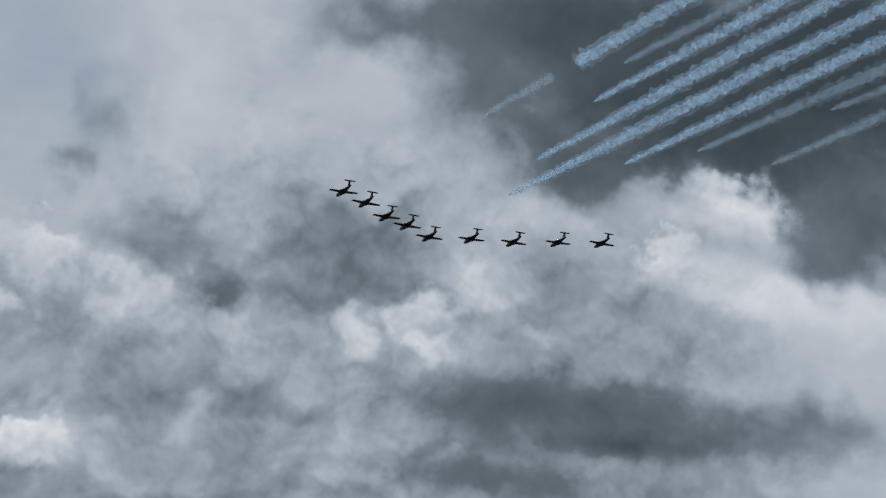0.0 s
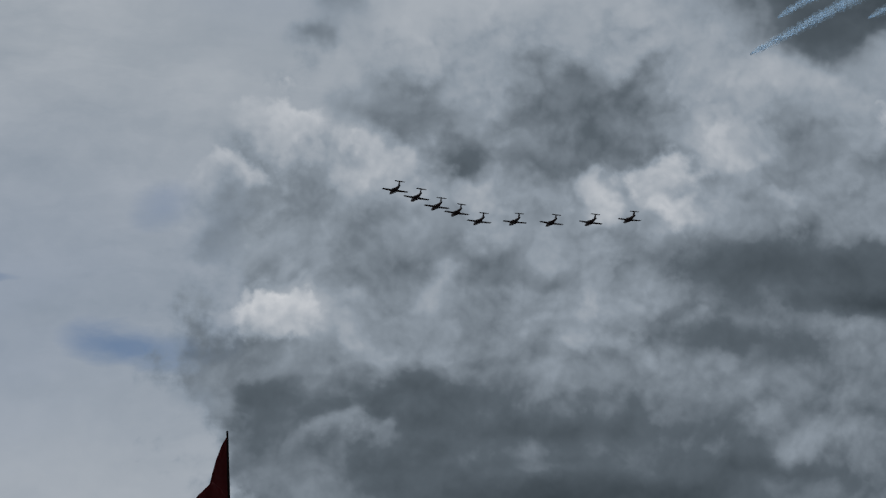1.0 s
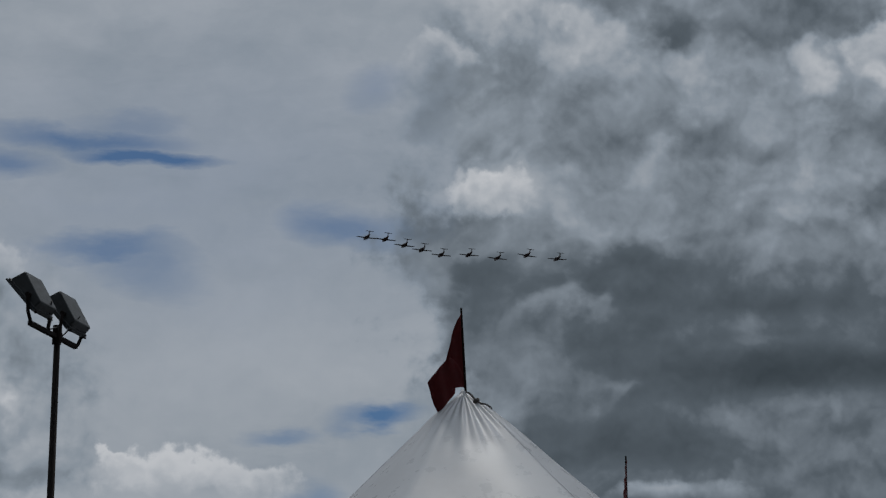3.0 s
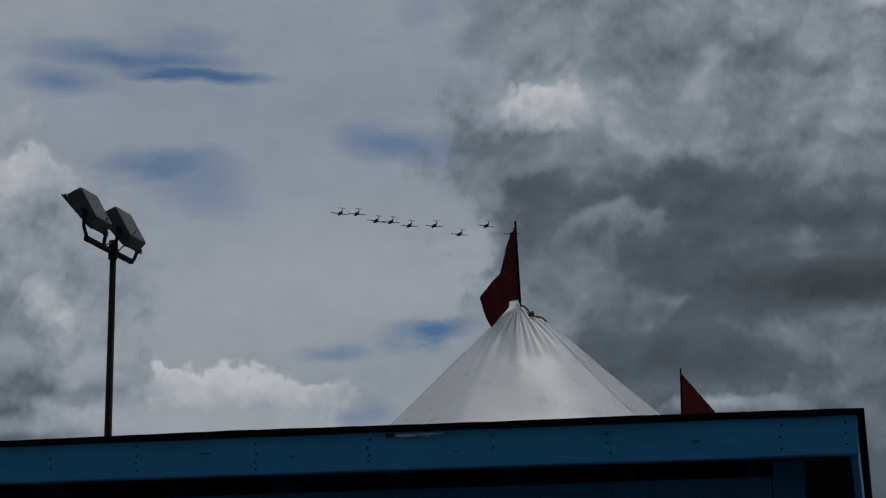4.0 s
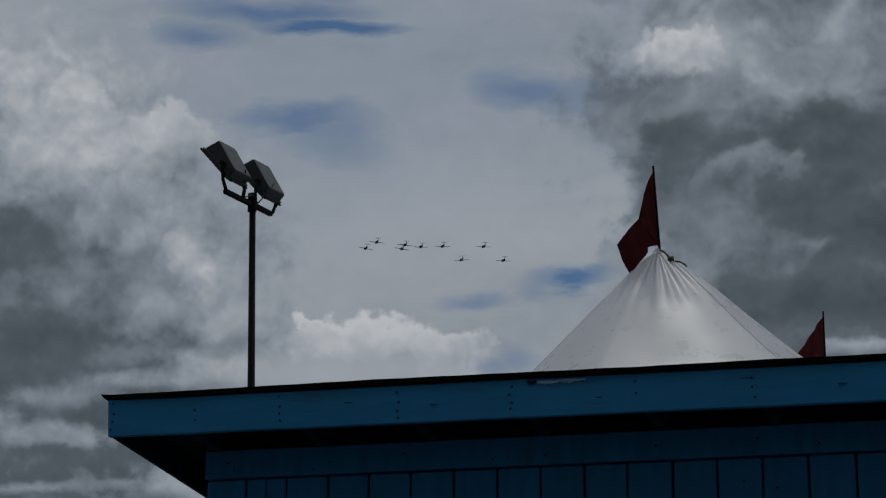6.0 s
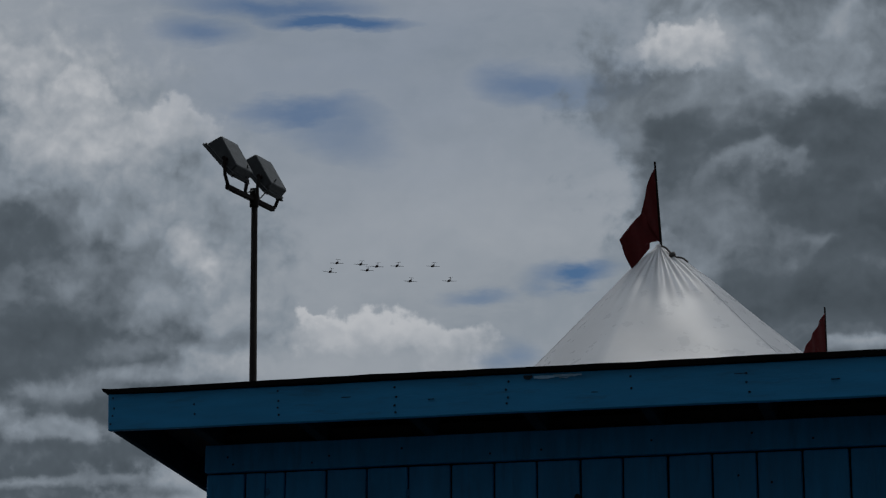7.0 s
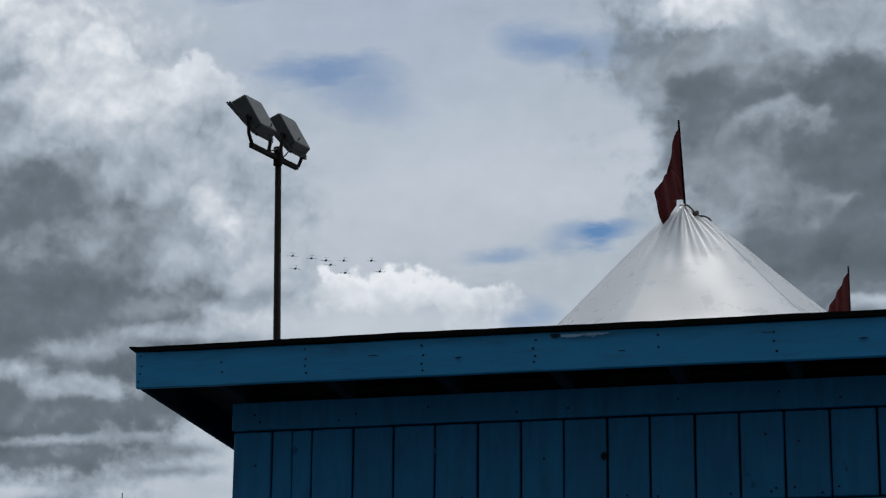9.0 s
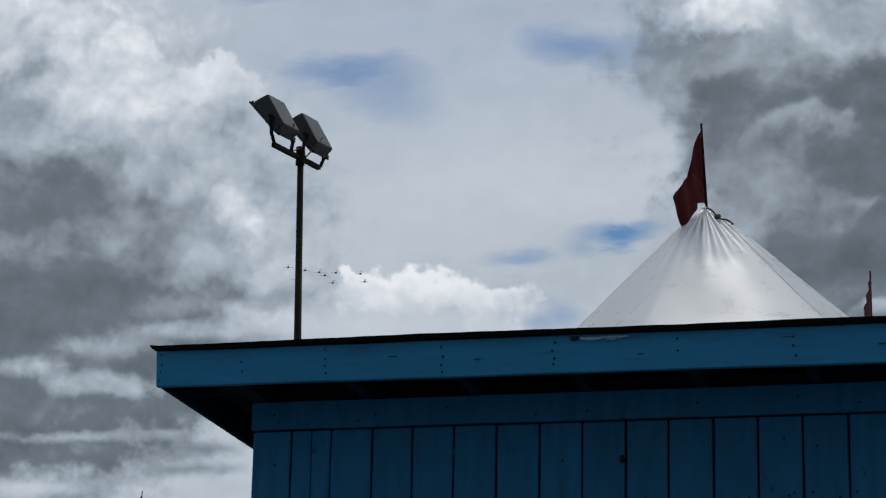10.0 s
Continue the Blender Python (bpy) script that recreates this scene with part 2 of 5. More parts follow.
def sky_world():
    world = bpy.data.worlds.new("sky")
    scene.world = world
    world.use_nodes = True
    tree = world.node_tree
    tree.nodes.clear()
    add, link = tree.nodes.new, tree.links.new

    def put(node, socket, value):
        if isinstance(value, bpy.types.NodeSocket):
            link(value, node.inputs[socket])
        elif value is not None:
            node.inputs[socket].default_value = value

    def maths(op, a, b=None, c=None, clamp=False):
        n = add("ShaderNodeMath")
        n.operation, n.use_clamp = op, clamp
        for i, v in enumerate((a, b, c)):
            put(n, i, v)
        return n.outputs[0]

    def vmath(op, a, b=None, scale=None):
        n = add("ShaderNodeVectorMath")
        n.operation = op
        put(n, 0, a)
        if b is not None:
            put(n, 1, b)
        if scale is not None:
            put(n, "Scale", scale)
        return n.outputs["Value"] if op in ("DOT_PRODUCT", "LENGTH") else n.outputs["Vector"]

    def noisy(vector, scale, detail, rough, offset=(0, 0, 0), stretch=(1, 1, 1), out="Fac", lac=2.0):
        m = add("ShaderNodeMapping")
        put(m, "Vector", vector)
        m.inputs["Location"].default_value = offset
        m.inputs["Scale"].default_value = stretch
        n = add("ShaderNodeTexNoise")
        link(m.outputs[0], n.inputs["Vector"])
        put(n, "Scale", scale), put(n, "Detail", detail), put(n, "Roughness", rough), put(n, "Lacunarity", lac)
        return n.outputs[out]

    def mapped(value, a, b, c, d, smooth=True):
        n = add("ShaderNodeMapRange")
        n.interpolation_type = "SMOOTHSTEP" if smooth else "LINEAR"
        for i, v in enumerate((value, a, b, c, d)):
            put(n, i, v)
        return n.outputs[0]

    way = add("ShaderNodeTexCoord").outputs["Generated"]
    az, el = radians(6.0), radians(18.0)
    ahead = Vector((math.sin(az) * math.cos(el), math.cos(az) * math.cos(el), math.sin(el)))
    right = Vector((math.cos(az), -math.sin(az), 0))
    up = right.cross(ahead)
    depth = maths("MAXIMUM", vmath("DOT_PRODUCT", way, tuple(ahead)), 0.12)
    k = maths("DIVIDE", 38.36, depth)
    join = add("ShaderNodeCombineXYZ")
    link(maths("MULTIPLY", vmath("DOT_PRODUCT", way, tuple(right)), k), join.inputs[0])
    link(maths("MULTIPLY", vmath("DOT_PRODUCT", way, tuple(up)), k), join.inputs[1])
    flat = join.outputs[0]

    # billowing edges: the plane is bent by three sizes of noise
    def centred(v, amount):
        return vmath("SCALE", vmath("SUBTRACT", v, (0.5, 0.5, 0.5)), scale=amount)
    big = noisy(flat, 0.42, 2.0, 0.5, (3.1, 7.7, 0.4), out="Color")
    mid = noisy(flat, 1.1, 3.0, 0.5, (4.4, 6.1, 8.0), out="Color")
    fine = noisy(flat, 3.0, 6.0, 0.6, (9.2, 1.3, 2.0), out="Color")
    rolled = vmath("MULTIPLY", vmath("ADD", flat, centred(big, 0.9)), (1, 1, 0))
    puffy = vmath("MULTIPLY", vmath("ADD", flat, vmath("ADD", centred(big, 0.5), vmath("ADD", centred(mid, 1.5), centred(fine, 0.6)))), (1, 1, 0))
    smooth = vmath("MULTIPLY", vmath("ADD", flat, vmath("ADD", centred(big, 0.6), vmath("ADD", centred(mid, 1.5), centred(fine, 0.22)))), (1, 1, 0))
    layered = vmath("ADD", flat, vmath("MULTIPLY", vmath("ADD", centred(mid, 1.0), centred(fine, 0.6)), (1.6, 0.35, 0)))
    streak = noisy(flat, 0.35, 6.0, 0.6, (1.0, 4.0, 6.0), (0.6, 1.7, 1), out="Color")
    wispy = vmath("MULTIPLY", vmath("ADD", flat, centred(streak, 1.5)), (1, 1, 0))
    ragged = maths("SUBTRACT", noisy(flat, 1.5, 7.0, 0.55, (6.0, 3.0, 1.0)), 0.5)

    # billows lit from above: each is compared with the cloud a little lower down
    body = noisy(rolled, 0.62, 5.0, 0.46, (5.0, 2.0, 1.0))
    below = noisy(vmath("ADD", rolled, (0.10, -0.36, 0)), 0.62, 4.0, 0.48, (5.0, 2.0, 1.0))
    small = noisy(rolled, 1.9, 5.0, 0.46, (0.4, 8.0, 3.0))
    under = noisy(vmath("ADD", rolled, (0.04, -0.16, 0)), 1.9, 3.0, 0.48, (0.4, 8.0, 3.0))
    relief = maths("ADD", maths("MULTIPLY", maths("SUBTRACT", body, below), 0.75), maths("MULTIPLY", maths("SUBTRACT", small, under), 0.36))
    lumpy = maths("MULTIPLY_ADD", maths("SUBTRACT", body, 0.5), 0.6, ragged)

    def cells(scale, seed):
        v = add("ShaderNodeTexVoronoi")
        v.feature = "SMOOTH_F1"
        put(v, "Vector", vmath("ADD", puffy, seed)), put(v, "Scale", scale), put(v, "Smoothness", 0.35)
        return v.outputs["Distance"]
    billow = maths("MULTIPLY_ADD", cells(3.2, (3.3, 1.2, 0)), 0.30, maths("MULTIPLY", cells(1.25, (0.7, 5.1, 0)), 0.62))
    relief = maths("MULTIPLY_ADD", maths("SUBTRACT", 0.36, billow), 0.44, relief)
    film = maths("SUBTRACT", noisy(wispy, 0.5, 8.0, 0.58, (2.0, 2.0, 5.0), (0.7, 1.8, 1)), 0.5)

    def tiny(after, plane):
        n = add("ShaderNodeVectorMath")
        n.operation = "MULTIPLY_ADD"
        put(n, 0, after), put(n, 1, (1e-6, 0, 0)), put(n, 2, plane)
        return n.outputs["Vector"]

    def blend(amount, a, b):
        n = add("ShaderNodeMix")
        put(n, 0, amount), put(n, 2, a), put(n, 3, b)
        return n.outputs[0]

    def local(plane, x, y, w, h, turn, after):
        # each mass waits for the one behind it, so that the node stack stays small
        m = add("ShaderNodeMapping")
        m.vector_type = "TEXTURE"
        put(m, "Vector", tiny(after, plane))
        m.inputs["Location"].default_value = (x, y, 0)
        m.inputs["Rotation"].default_value = (0, 0, radians(turn))
        m.inputs["Scale"].default_value = (w, h, 1)
        return m.outputs[0]

    level, thick, gap = film, None, None
    for x, y, w, h, turn, clearness in BLUE_GAPS:
        one = mapped(vmath("LENGTH", local(wispy, x, y, w * 1.4, h * 1.6, turn, gap or level)), 0.0, 1.0, clearness * 1.12, 0.0)
        gap = one if gap is None else maths("MAXIMUM", gap, one)
    gap = maths("MULTIPLY", gap, maths("MULTIPLY_ADD", film, 1.6, 1.0), clamp=True)
    level = maths("MULTIPLY_ADD", film, 0.30, 0.575)
    for bank in CLOUD_MASSES:
        for x, y, w, h, turn, tone, soft in bank:
            head = soft < 0.56
            flat_lying = w > 3.2 * h
            swell = 1.05 if head else 1.0 + 0.32 * soft
            spot = local(layered if flat_lying else puffy if head else smooth, x, y, w * swell, h * swell, turn, level)
            reach = maths("MULTIPLY_ADD", lumpy if h < 1.5 and head else ragged, 0.25 if flat_lying else 0.75 if head else 0.36, vmath("LENGTH", spot))
            cover = mapped(reach, 0.98 - soft if head else 0.96 - 1.05 * soft, 1.04, 1.0 if head else 0.95, 0.0)
            target = tone
            if head:   # lit crown, greyer foot that melts away
                rise = add("ShaderNodeSeparateXYZ")
                link(spot, rise.inputs[0])
                if h < 1.2:
                    cover = maths("MULTIPLY", cover, mapped(rise.outputs[1], -1.3, 0.35, 0.0, 1.0))
                target = mapped(rise.outputs[1], -0.6, 0.9, tone - 0.08, tone + 0.06)
            level = blend(cover, level, target)
            if h > 1.5 and soft < 0.7:
                thick = cover if thick is None else maths("MAXIMUM", thick, cover)
                gap = maths("MULTIPLY", gap, maths("SUBTRACT", 1.0, cover))
    bumpy = maths("MULTIPLY", maths("MULTIPLY_ADD", level, 1.05, 0.02), maths("MULTIPLY_ADD", thick, 0.88, 0.12))
    level = maths("ADD", level, maths("MULTIPLY", relief, bumpy))
    level = maths("ADD", level, maths("MULTIPLY", maths("SUBTRACT", body, 0.5), maths("MULTIPLY", thick, 0.10)))
    level = maths("MULTIPLY_ADD", level, 1.10, -0.048, clamp=True)

    ramp = add("ShaderNodeValToRGB")
    stops = ((0.0, (0.036, 0.048, 0.058)), (0.25, (0.102, 0.126, 0.150)), (0.5, (0.277, 0.322, 0.374)),
             (0.75, (0.478, 0.508, 0.548)), (1.0, (0.695, 0.707, 0.730)))
    while len(ramp.color_ramp.elements) < len(stops):
        ramp.color_ramp.elements.new(0.5)
    for e, (p, c) in zip(ramp.color_ramp.elements, stops):
        e.position, e.color = p, (*c, 1)
    link(level, ramp.inputs[0])

    # clear sky in the gaps
    clear = add("ShaderNodeTexSky")
    clear.sky_type, clear.sun_disc = "NISHITA", False
    clear.sun_elevation, clear.sun_rotation = radians(SUN_ELEVATION), radians(SUN_AZIMUTH)
    tint = add("ShaderNodeMix")
    tint.data_type, tint.blend_type = "RGBA", "MULTIPLY"
    tint.inputs["Factor"].default_value = 1.0
    link(clear.outputs[0], tint.inputs[6])
    tint.inputs[7].default_value = (0.020, 0.033, 0.046, 1)
    mix = add("ShaderNodeMix")
    mix.data_type = "RGBA"
    link(maths("MULTIPLY", gap, 0.95, clamp=True), mix.inputs[0])
    link(ramp.outputs[0], mix.inputs[6])
    link(tint.outputs[2], mix.inputs[7])

    # an overcast dome is brighter overhead
    height = add("ShaderNodeSeparateXYZ")
    link(way, height.inputs[0])
    over = mapped(height.outputs[2], 0.56, 0.92, 1.0, 3.6)
    # and dimmer away from the hidden sun: set low to shade the kiosk front
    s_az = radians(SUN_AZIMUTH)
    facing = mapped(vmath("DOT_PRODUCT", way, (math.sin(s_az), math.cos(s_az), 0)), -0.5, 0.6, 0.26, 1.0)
    back = add("ShaderNodeBackground")
    link(mix.outputs[2], back.inputs["Color"])
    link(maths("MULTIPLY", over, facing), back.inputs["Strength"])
    link(back.outputs[0], add("ShaderNodeOutputWorld").inputs["Surface"])


sky_world()
sun = new("sun", bpy.data.lights.new("sun", "SUN"))
sun.data.energy, sun.data.angle, sun.data.color = 1.0, radians(8), (1.0, 0.97, 0.92)
sun_az, sun_el = radians(SUN_AZIMUTH), radians(SUN_ELEVATION)
sun.matrix_basis = look((math.sin(sun_az) * math.cos(sun_el) * 60, math.cos(sun_az) * math.cos(sun_el) * 60, math.sin(sun_el) * 60), (0, 0, 0))


# ---- materials ----
def material(name, colour, rough=0.6, metal=0.0, vary=0.12, scale=6.0, stretch=(1, 1, 1), bump=0.0, bump_scale=60.0,
             stain=None, stain_scale=3.0, stain_amount=0.0, through=0.0, each=0.0, spec=0.5):
    m = bpy.data.materials.new(name)
    m.use_nodes = True
    tree = m.node_tree
    tree.nodes.clear()
    add, link = tree.nodes.new, tree.links.new
    out, shade = add("ShaderNodeOutputMaterial"), add("ShaderNodeBsdfPrincipled")
    link(shade.outputs[0], out.inputs[0])
    shade.inputs["Roughness"].default_value, shade.inputs["Metallic"].default_value = rough, metal
    shade.inputs["Specular IOR Level"].default_value = spec
    where = add("ShaderNodeTexCoord")
    mapping = add("ShaderNodeMapping")
    mapping.inputs["Scale"].default_value = stretch
    info = add("ShaderNodeObjectInfo")
    shift = add("ShaderNodeVectorMath")
    shift.operation = "SCALE"
    shift.inputs[0].default_value = (3.0, 7.0, 5.0)
    link(info.outputs["Random"], shift.inputs["Scale"])
    link(where.outputs["Object"], mapping.inputs["Vector"])
    link(shift.outputs[0], mapping.inputs["Location"])

    def noisy(s, detail, rough_):
        n = add("ShaderNodeTexNoise")
        n.inputs["Scale"].default_value, n.inputs["Detail"].default_value, n.inputs["Roughness"].default_value = s, detail, rough_
        link(mapping.outputs[0], n.inputs["Vector"])
        return n.outputs[0]

    def ranged(v, a, b, c, d):
        n = add("ShaderNodeMapRange")
        for i, x in enumerate((a, b, c, d)):
            n.inputs[i + 1].default_value = x
        link(v, n.inputs[0])
        return n.outputs[0]

    hsv = add("ShaderNodeHueSaturation")
    hsv.inputs["Color"].default_value = (*colour, 1)
    value = ranged(noisy(scale, 5, 0.6), 0.3, 0.7, 1 - vary, 1 + vary)
    if each:
        times = add("ShaderNodeMath")
        times.operation = "MULTIPLY"
        link(value, times.inputs[0])
        link(ranged(info.outputs["Random"], 0, 1, 1 - each, 1 + each), times.inputs[1])
        value = times.outputs[0]
    link(value, hsv.inputs["Value"])
    colour_out = hsv.outputs[0]
    if stain is not None:
        mix = add("ShaderNodeMix")
        mix.data_type = "RGBA"
        link(ranged(noisy(stain_scale, 6, 0.65), 0.56, 0.72, 0.0, stain_amount), mix.inputs[0])
        link(colour_out, mix.inputs[6])
        mix.inputs[7].default_value = (*stain, 1)
        colour_out = mix.outputs[2]
    link(colour_out, shade.inputs["Base Color"])
    link(ranged(noisy(scale * 2.3, 4, 0.6), 0.3, 0.7, max(rough - 0.08, 0.02), min(rough + 0.08, 1)), shade.inputs["Roughness"])
    if bump:
        b = add("ShaderNodeBump")
        b.inputs["Strength"].default_value, b.inputs["Distance"].default_value = bump, 0.01
        link(noisy(bump_scale, 5, 0.6), b.inputs["Height"])
        link(b.outputs[0], shade.inputs["Normal"])
    if through:
        lit, both = add("ShaderNodeBsdfTranslucent"), add("ShaderNodeMixShader")
        link(colour_out, lit.inputs["Color"])
        both.inputs[0].default_value = through
        link(shade.outputs[0], both.inputs[1]), link(lit.outputs[0], both.inputs[2])
        link(both.outputs[0], out.inputs[0])
    return m


BLUE_FASCIA = material("blue_board_paint", (0.012, 0.275, 0.57), 0.55, vary=0.10, scale=4, stretch=(1, 6, 6), bump=0.10, bump_scale=26,
                       stain=(0.02, 0.10, 0.19), stain_scale=5, stain_amount=0.5)
BLUE_PLANK = material("blue_plank_paint", (0.007, 0.228, 0.50), 0.6, vary=0.14, scale=5, stretch=(6, 6, 1), bump=0.2, bump_scale=24,
                      stain=(0.008, 0.07, 0.15), stain_scale=4, stain_amount=0.4, each=0.10)
BLUE_CHIP = material("split_paint_edge", (0.28, 0.50, 0.68), 0.7, vary=0.3, scale=30)
# blue paint darkened to near black: the eaves' shade put into the colour
EAVE_SHADED_BLUE = material("shaded_eave_blue", (0.006, 0.028, 0.045), 0.9, vary=0.3, scale=8, spec=0.2)
# deck coloured near black in place of the shade beneath the roof
DECK = material("shade_dark_roof_deck", (0.01, 0.01, 0.011), 0.9, vary=0.3, scale=5, bump=0.3)
FELT = material("black_roofing_felt", (0.006, 0.006, 0.0065), 0.95, vary=0.3, scale=20, bump=0.6, bump_scale=120, spec=0.1)
KNOT = material("dark_knot_stain", (0.008, 0.14, 0.31), 0.7, vary=0.4, scale=40)
NAIL = material("rusty_nail_iron", (0.012, 0.03, 0.045), 0.7, 0.5, vary=0.4, scale=80)
# near-black colour puts shade into board gaps and the opening; also the bracket
DARK_GAP = material("dark_gap_shade_and_bracket", (0.012, 0.016, 0.02), 0.9, vary=0.2)
STEEL = material("brown_painted_steel", (0.011, 0.007, 0.006), 0.85, 0.0, vary=0.3, scale=7, bump=0.15, spec=0.2)
LAMP_BODY = material("grey_cast_aluminium", (0.032, 0.037, 0.040), 0.6, 0.0, vary=0.22, scale=9, bump=0.2, bump_scale=30, stain=(0.02, 0.02, 0.02), stain_scale=6, stain_amount=0.6)
GLASS_DARK = material("dusty_lamp_glass", (0.03, 0.033, 0.036), 0.12, vary=0.2)
CABLE = material("black_cable_rubber", (0.012, 0.012, 0.012), 0.6)
CANVAS = material("white_vinyl_canvas", (0.68, 0.685, 0.70), 0.32, vary=0.05, scale=1.2, bump=0.04, bump_scale=6, stain=(0.55, 0.53, 0.50), stain_scale=1.5, stain_amount=0.15, through=0.25)
ROPE = material("grimy_rope", (0.10, 0.09, 0.08), 0.9, vary=0.4, scale=40, bump=0.4)
RED_CLOTH = material("dark_red_cloth", (0.115, 0.003, 0.004), 0.8, vary=0.16, scale=7, bump=0.15, bump_scale=90, through=0.2)
JET_PAINT = material("dark_jet_paint", (0.03, 0.006, 0.006), 0.5, vary=0.15, scale=1.0)
JET_GLASS = material("tinted_canopy", (0.01, 0.01, 0.012), 0.08)
FEATHER = material("dark_feathers", (0.02, 0.02, 0.02), 0.8, vary=0.3, scale=30)
ASPHALT = material("worn_dark_asphalt", (0.036, 0.036, 0.037), 0.95, vary=0.35, scale=0.8, bump=0.5, bump_scale=20, stain=(0.07, 0.065, 0.06), stain_scale=0.3, stain_amount=0.6)


def smoke_material(name, cover):
    m = bpy.data.materials.new(name)
    m.use_nodes = True
    tree = m.node_tree
    tree.nodes.clear()
    add, link = tree.nodes.new, tree.links.new
    soft, lit, clear = add("ShaderNodeBsdfDiffuse"), add("ShaderNodeBsdfTranslucent"), add("ShaderNodeBsdfTransparent")
    soft.inputs[0].default_value = lit.inputs[0].default_value = (0.62, 0.82, 1.0, 1)
    one, two = add("ShaderNodeMixShader"), add("ShaderNodeMixShader")
    one.inputs[0].default_value = 0.6
    link(soft.outputs[0], one.inputs[1]), link(lit.outputs[0], one.inputs[2])
    where = add("ShaderNodeTexCoord")
    puff = add("ShaderNodeTexNoise")
    puff.inputs["Scale"].default_value, puff.inputs["Detail"].default_value, puff.inputs["Roughness"].default_value = 0.5, 5, 0.6
    link(where.outputs["Object"], puff.inputs["Vector"])
    rng = add("ShaderNodeMapRange")
    rng.inputs[1].default_value, rng.inputs[2].default_value = 0.32, 0.62
    rng.inputs[3].default_value, rng.inputs[4].default_value = 0.0, cover
    link(puff.outputs[0], rng.inputs[0])
    link(rng.outputs[0], two.inputs[0])
    link(clear.outputs[0], two.inputs[1]), link(one.outputs[0], two.inputs[2])
    link(two.outputs[0], add("ShaderNodeOutputMaterial").inputs[0])
    return m


SMOKE_CORE, SMOKE_EDGE = smoke_material("dense_display_smoke", 0.66), smoke_material("thin_display_smoke", 0.20)
SMOKE_FAINT = smoke_material("fading_display_smoke", 0.09)


# ---- small builders ----
def mesh_of(bm, name, mat, smooth=False):
    me = bpy.data.meshes.new(name)
    bmesh.ops.recalc_face_normals(bm, faces=bm.faces[:])
    bm.to_mesh(me)
    bm.free()
    for p in me.polygons:
        p.use_smooth = smooth
    me.materials.append(mat)
    return me


def part(name, bm, mat, parent, label="", smooth=False, m=None):
    ob = new(name, mesh_of(bm, name, mat, smooth))
    ob.parent = parent
    if m is not None:
        ob.matrix_basis = m
    if label:
        ob["label"] = label
    return ob


def thing(name, m, label, category, group="", kind=""):
    ob = new(name)
    ob.empty_display_size = 0.2
    ob.matrix_basis = m
    return tagged(ob, label, category, group, kind)


def box(x0, x1, y0, y1, z0, z1, bevel=0.0, bm=None):
    bm = bm or bmesh.new()
    vs = bmesh.ops.create_cube(bm, size=1.0)["verts"]
    for v in vs:
        v.co = Vector((x0 + (v.co.x + 0.5) * (x1 - x0), y0 + (v.co.y + 0.5) * (y1 - y0), z0 + (v.co.z + 0.5) * (z1 - z0)))
    if bevel:
        bmesh.ops.bevel(bm, geom=list({e for v in vs for e in v.link_edges}), offset=bevel, segments=2, affect="EDGES", profile=0.6)
    return bm


def tube(points, radius, sides=10, bm=None, closed=True):
    """A round bar through points; radius is one number or one for each point."""
    bm = bm or bmesh.new()
    pts = [Vector(p) for p in points]
    radii = radius if isinstance(radius, (list, tuple)) else [radius] * len(pts)
    rings, side = [], None
    for i, p in enumerate(pts):
        d = (pts[min(i + 1, len(pts) - 1)] - pts[max(i - 1, 0)]).normalized()
        if side is None:
            side = d.orthogonal().normalized()
        side = (side - d * side.dot(d)).normalized()
        other = d.cross(side)
        rings.append([bm.verts.new(p + (side * math.cos(a) + other * math.sin(a)) * radii[i])
                      for a in (2 * math.pi * k / sides for k in range(sides))])
    for a, b in zip(rings, rings[1:]):
        for k in range(sides):
            bm.faces.new((a[k], a[(k + 1) % sides], b[(k + 1) % sides], b[k]))
    if closed:
        bm.faces.new(rings[0][::-1]), bm.faces.new(rings[-1])
    return bm


def loft(rings, bm=None, caps=True):
    bm = bm or bmesh.new()
    made = [[bm.verts.new(p) for p in r] for r in rings]
    n = len(made[0])
    for a, b in zip(made, made[1:]):
        for k in range(n):
            bm.faces.new((a[k], a[(k + 1) % n], b[(k + 1) % n], b[k]))
    if caps:
        bm.faces.new(made[0][::-1]), bm.faces.new(made[-1])
    return bm


# ---- ground ----
# out of view; kept dark so little light bounces up under the eaves
def ground():
    bm = bmesh.new()
    bmesh.ops.create_grid(bm, x_segments=40, y_segments=40, size=4000)
    for v in bm.verts:
        far = max(abs(v.co.x), abs(v.co.y))
        v.co.z = 0.0 if far < 500 else noise.noise(v.co * 0.002) * 6 - 6
    ob = new("ground", mesh_of(bm, "ground", ASPHALT))
    tagged(ob, "unseen worn dark asphalt with dusty patches, kept dark to limit bounced light", "ground", kind="structure")


ground()


# ---- the blue kiosk: local x along its front, y into it, z up ----
WALL_TURN = -15.5
FRONT, WALL = 6.38, 6.74          # fascia face and board face, metres from the eye's foot
LEFT, RIGHT = -2.742, -0.40       # ends of the boarded front
ROOF_LEFT, ROOF_RIGHT = -2.944, -0.125
DEPTH = 2.6
SLOPE = math.tan(radians(5.0))    # the roof falls to the back


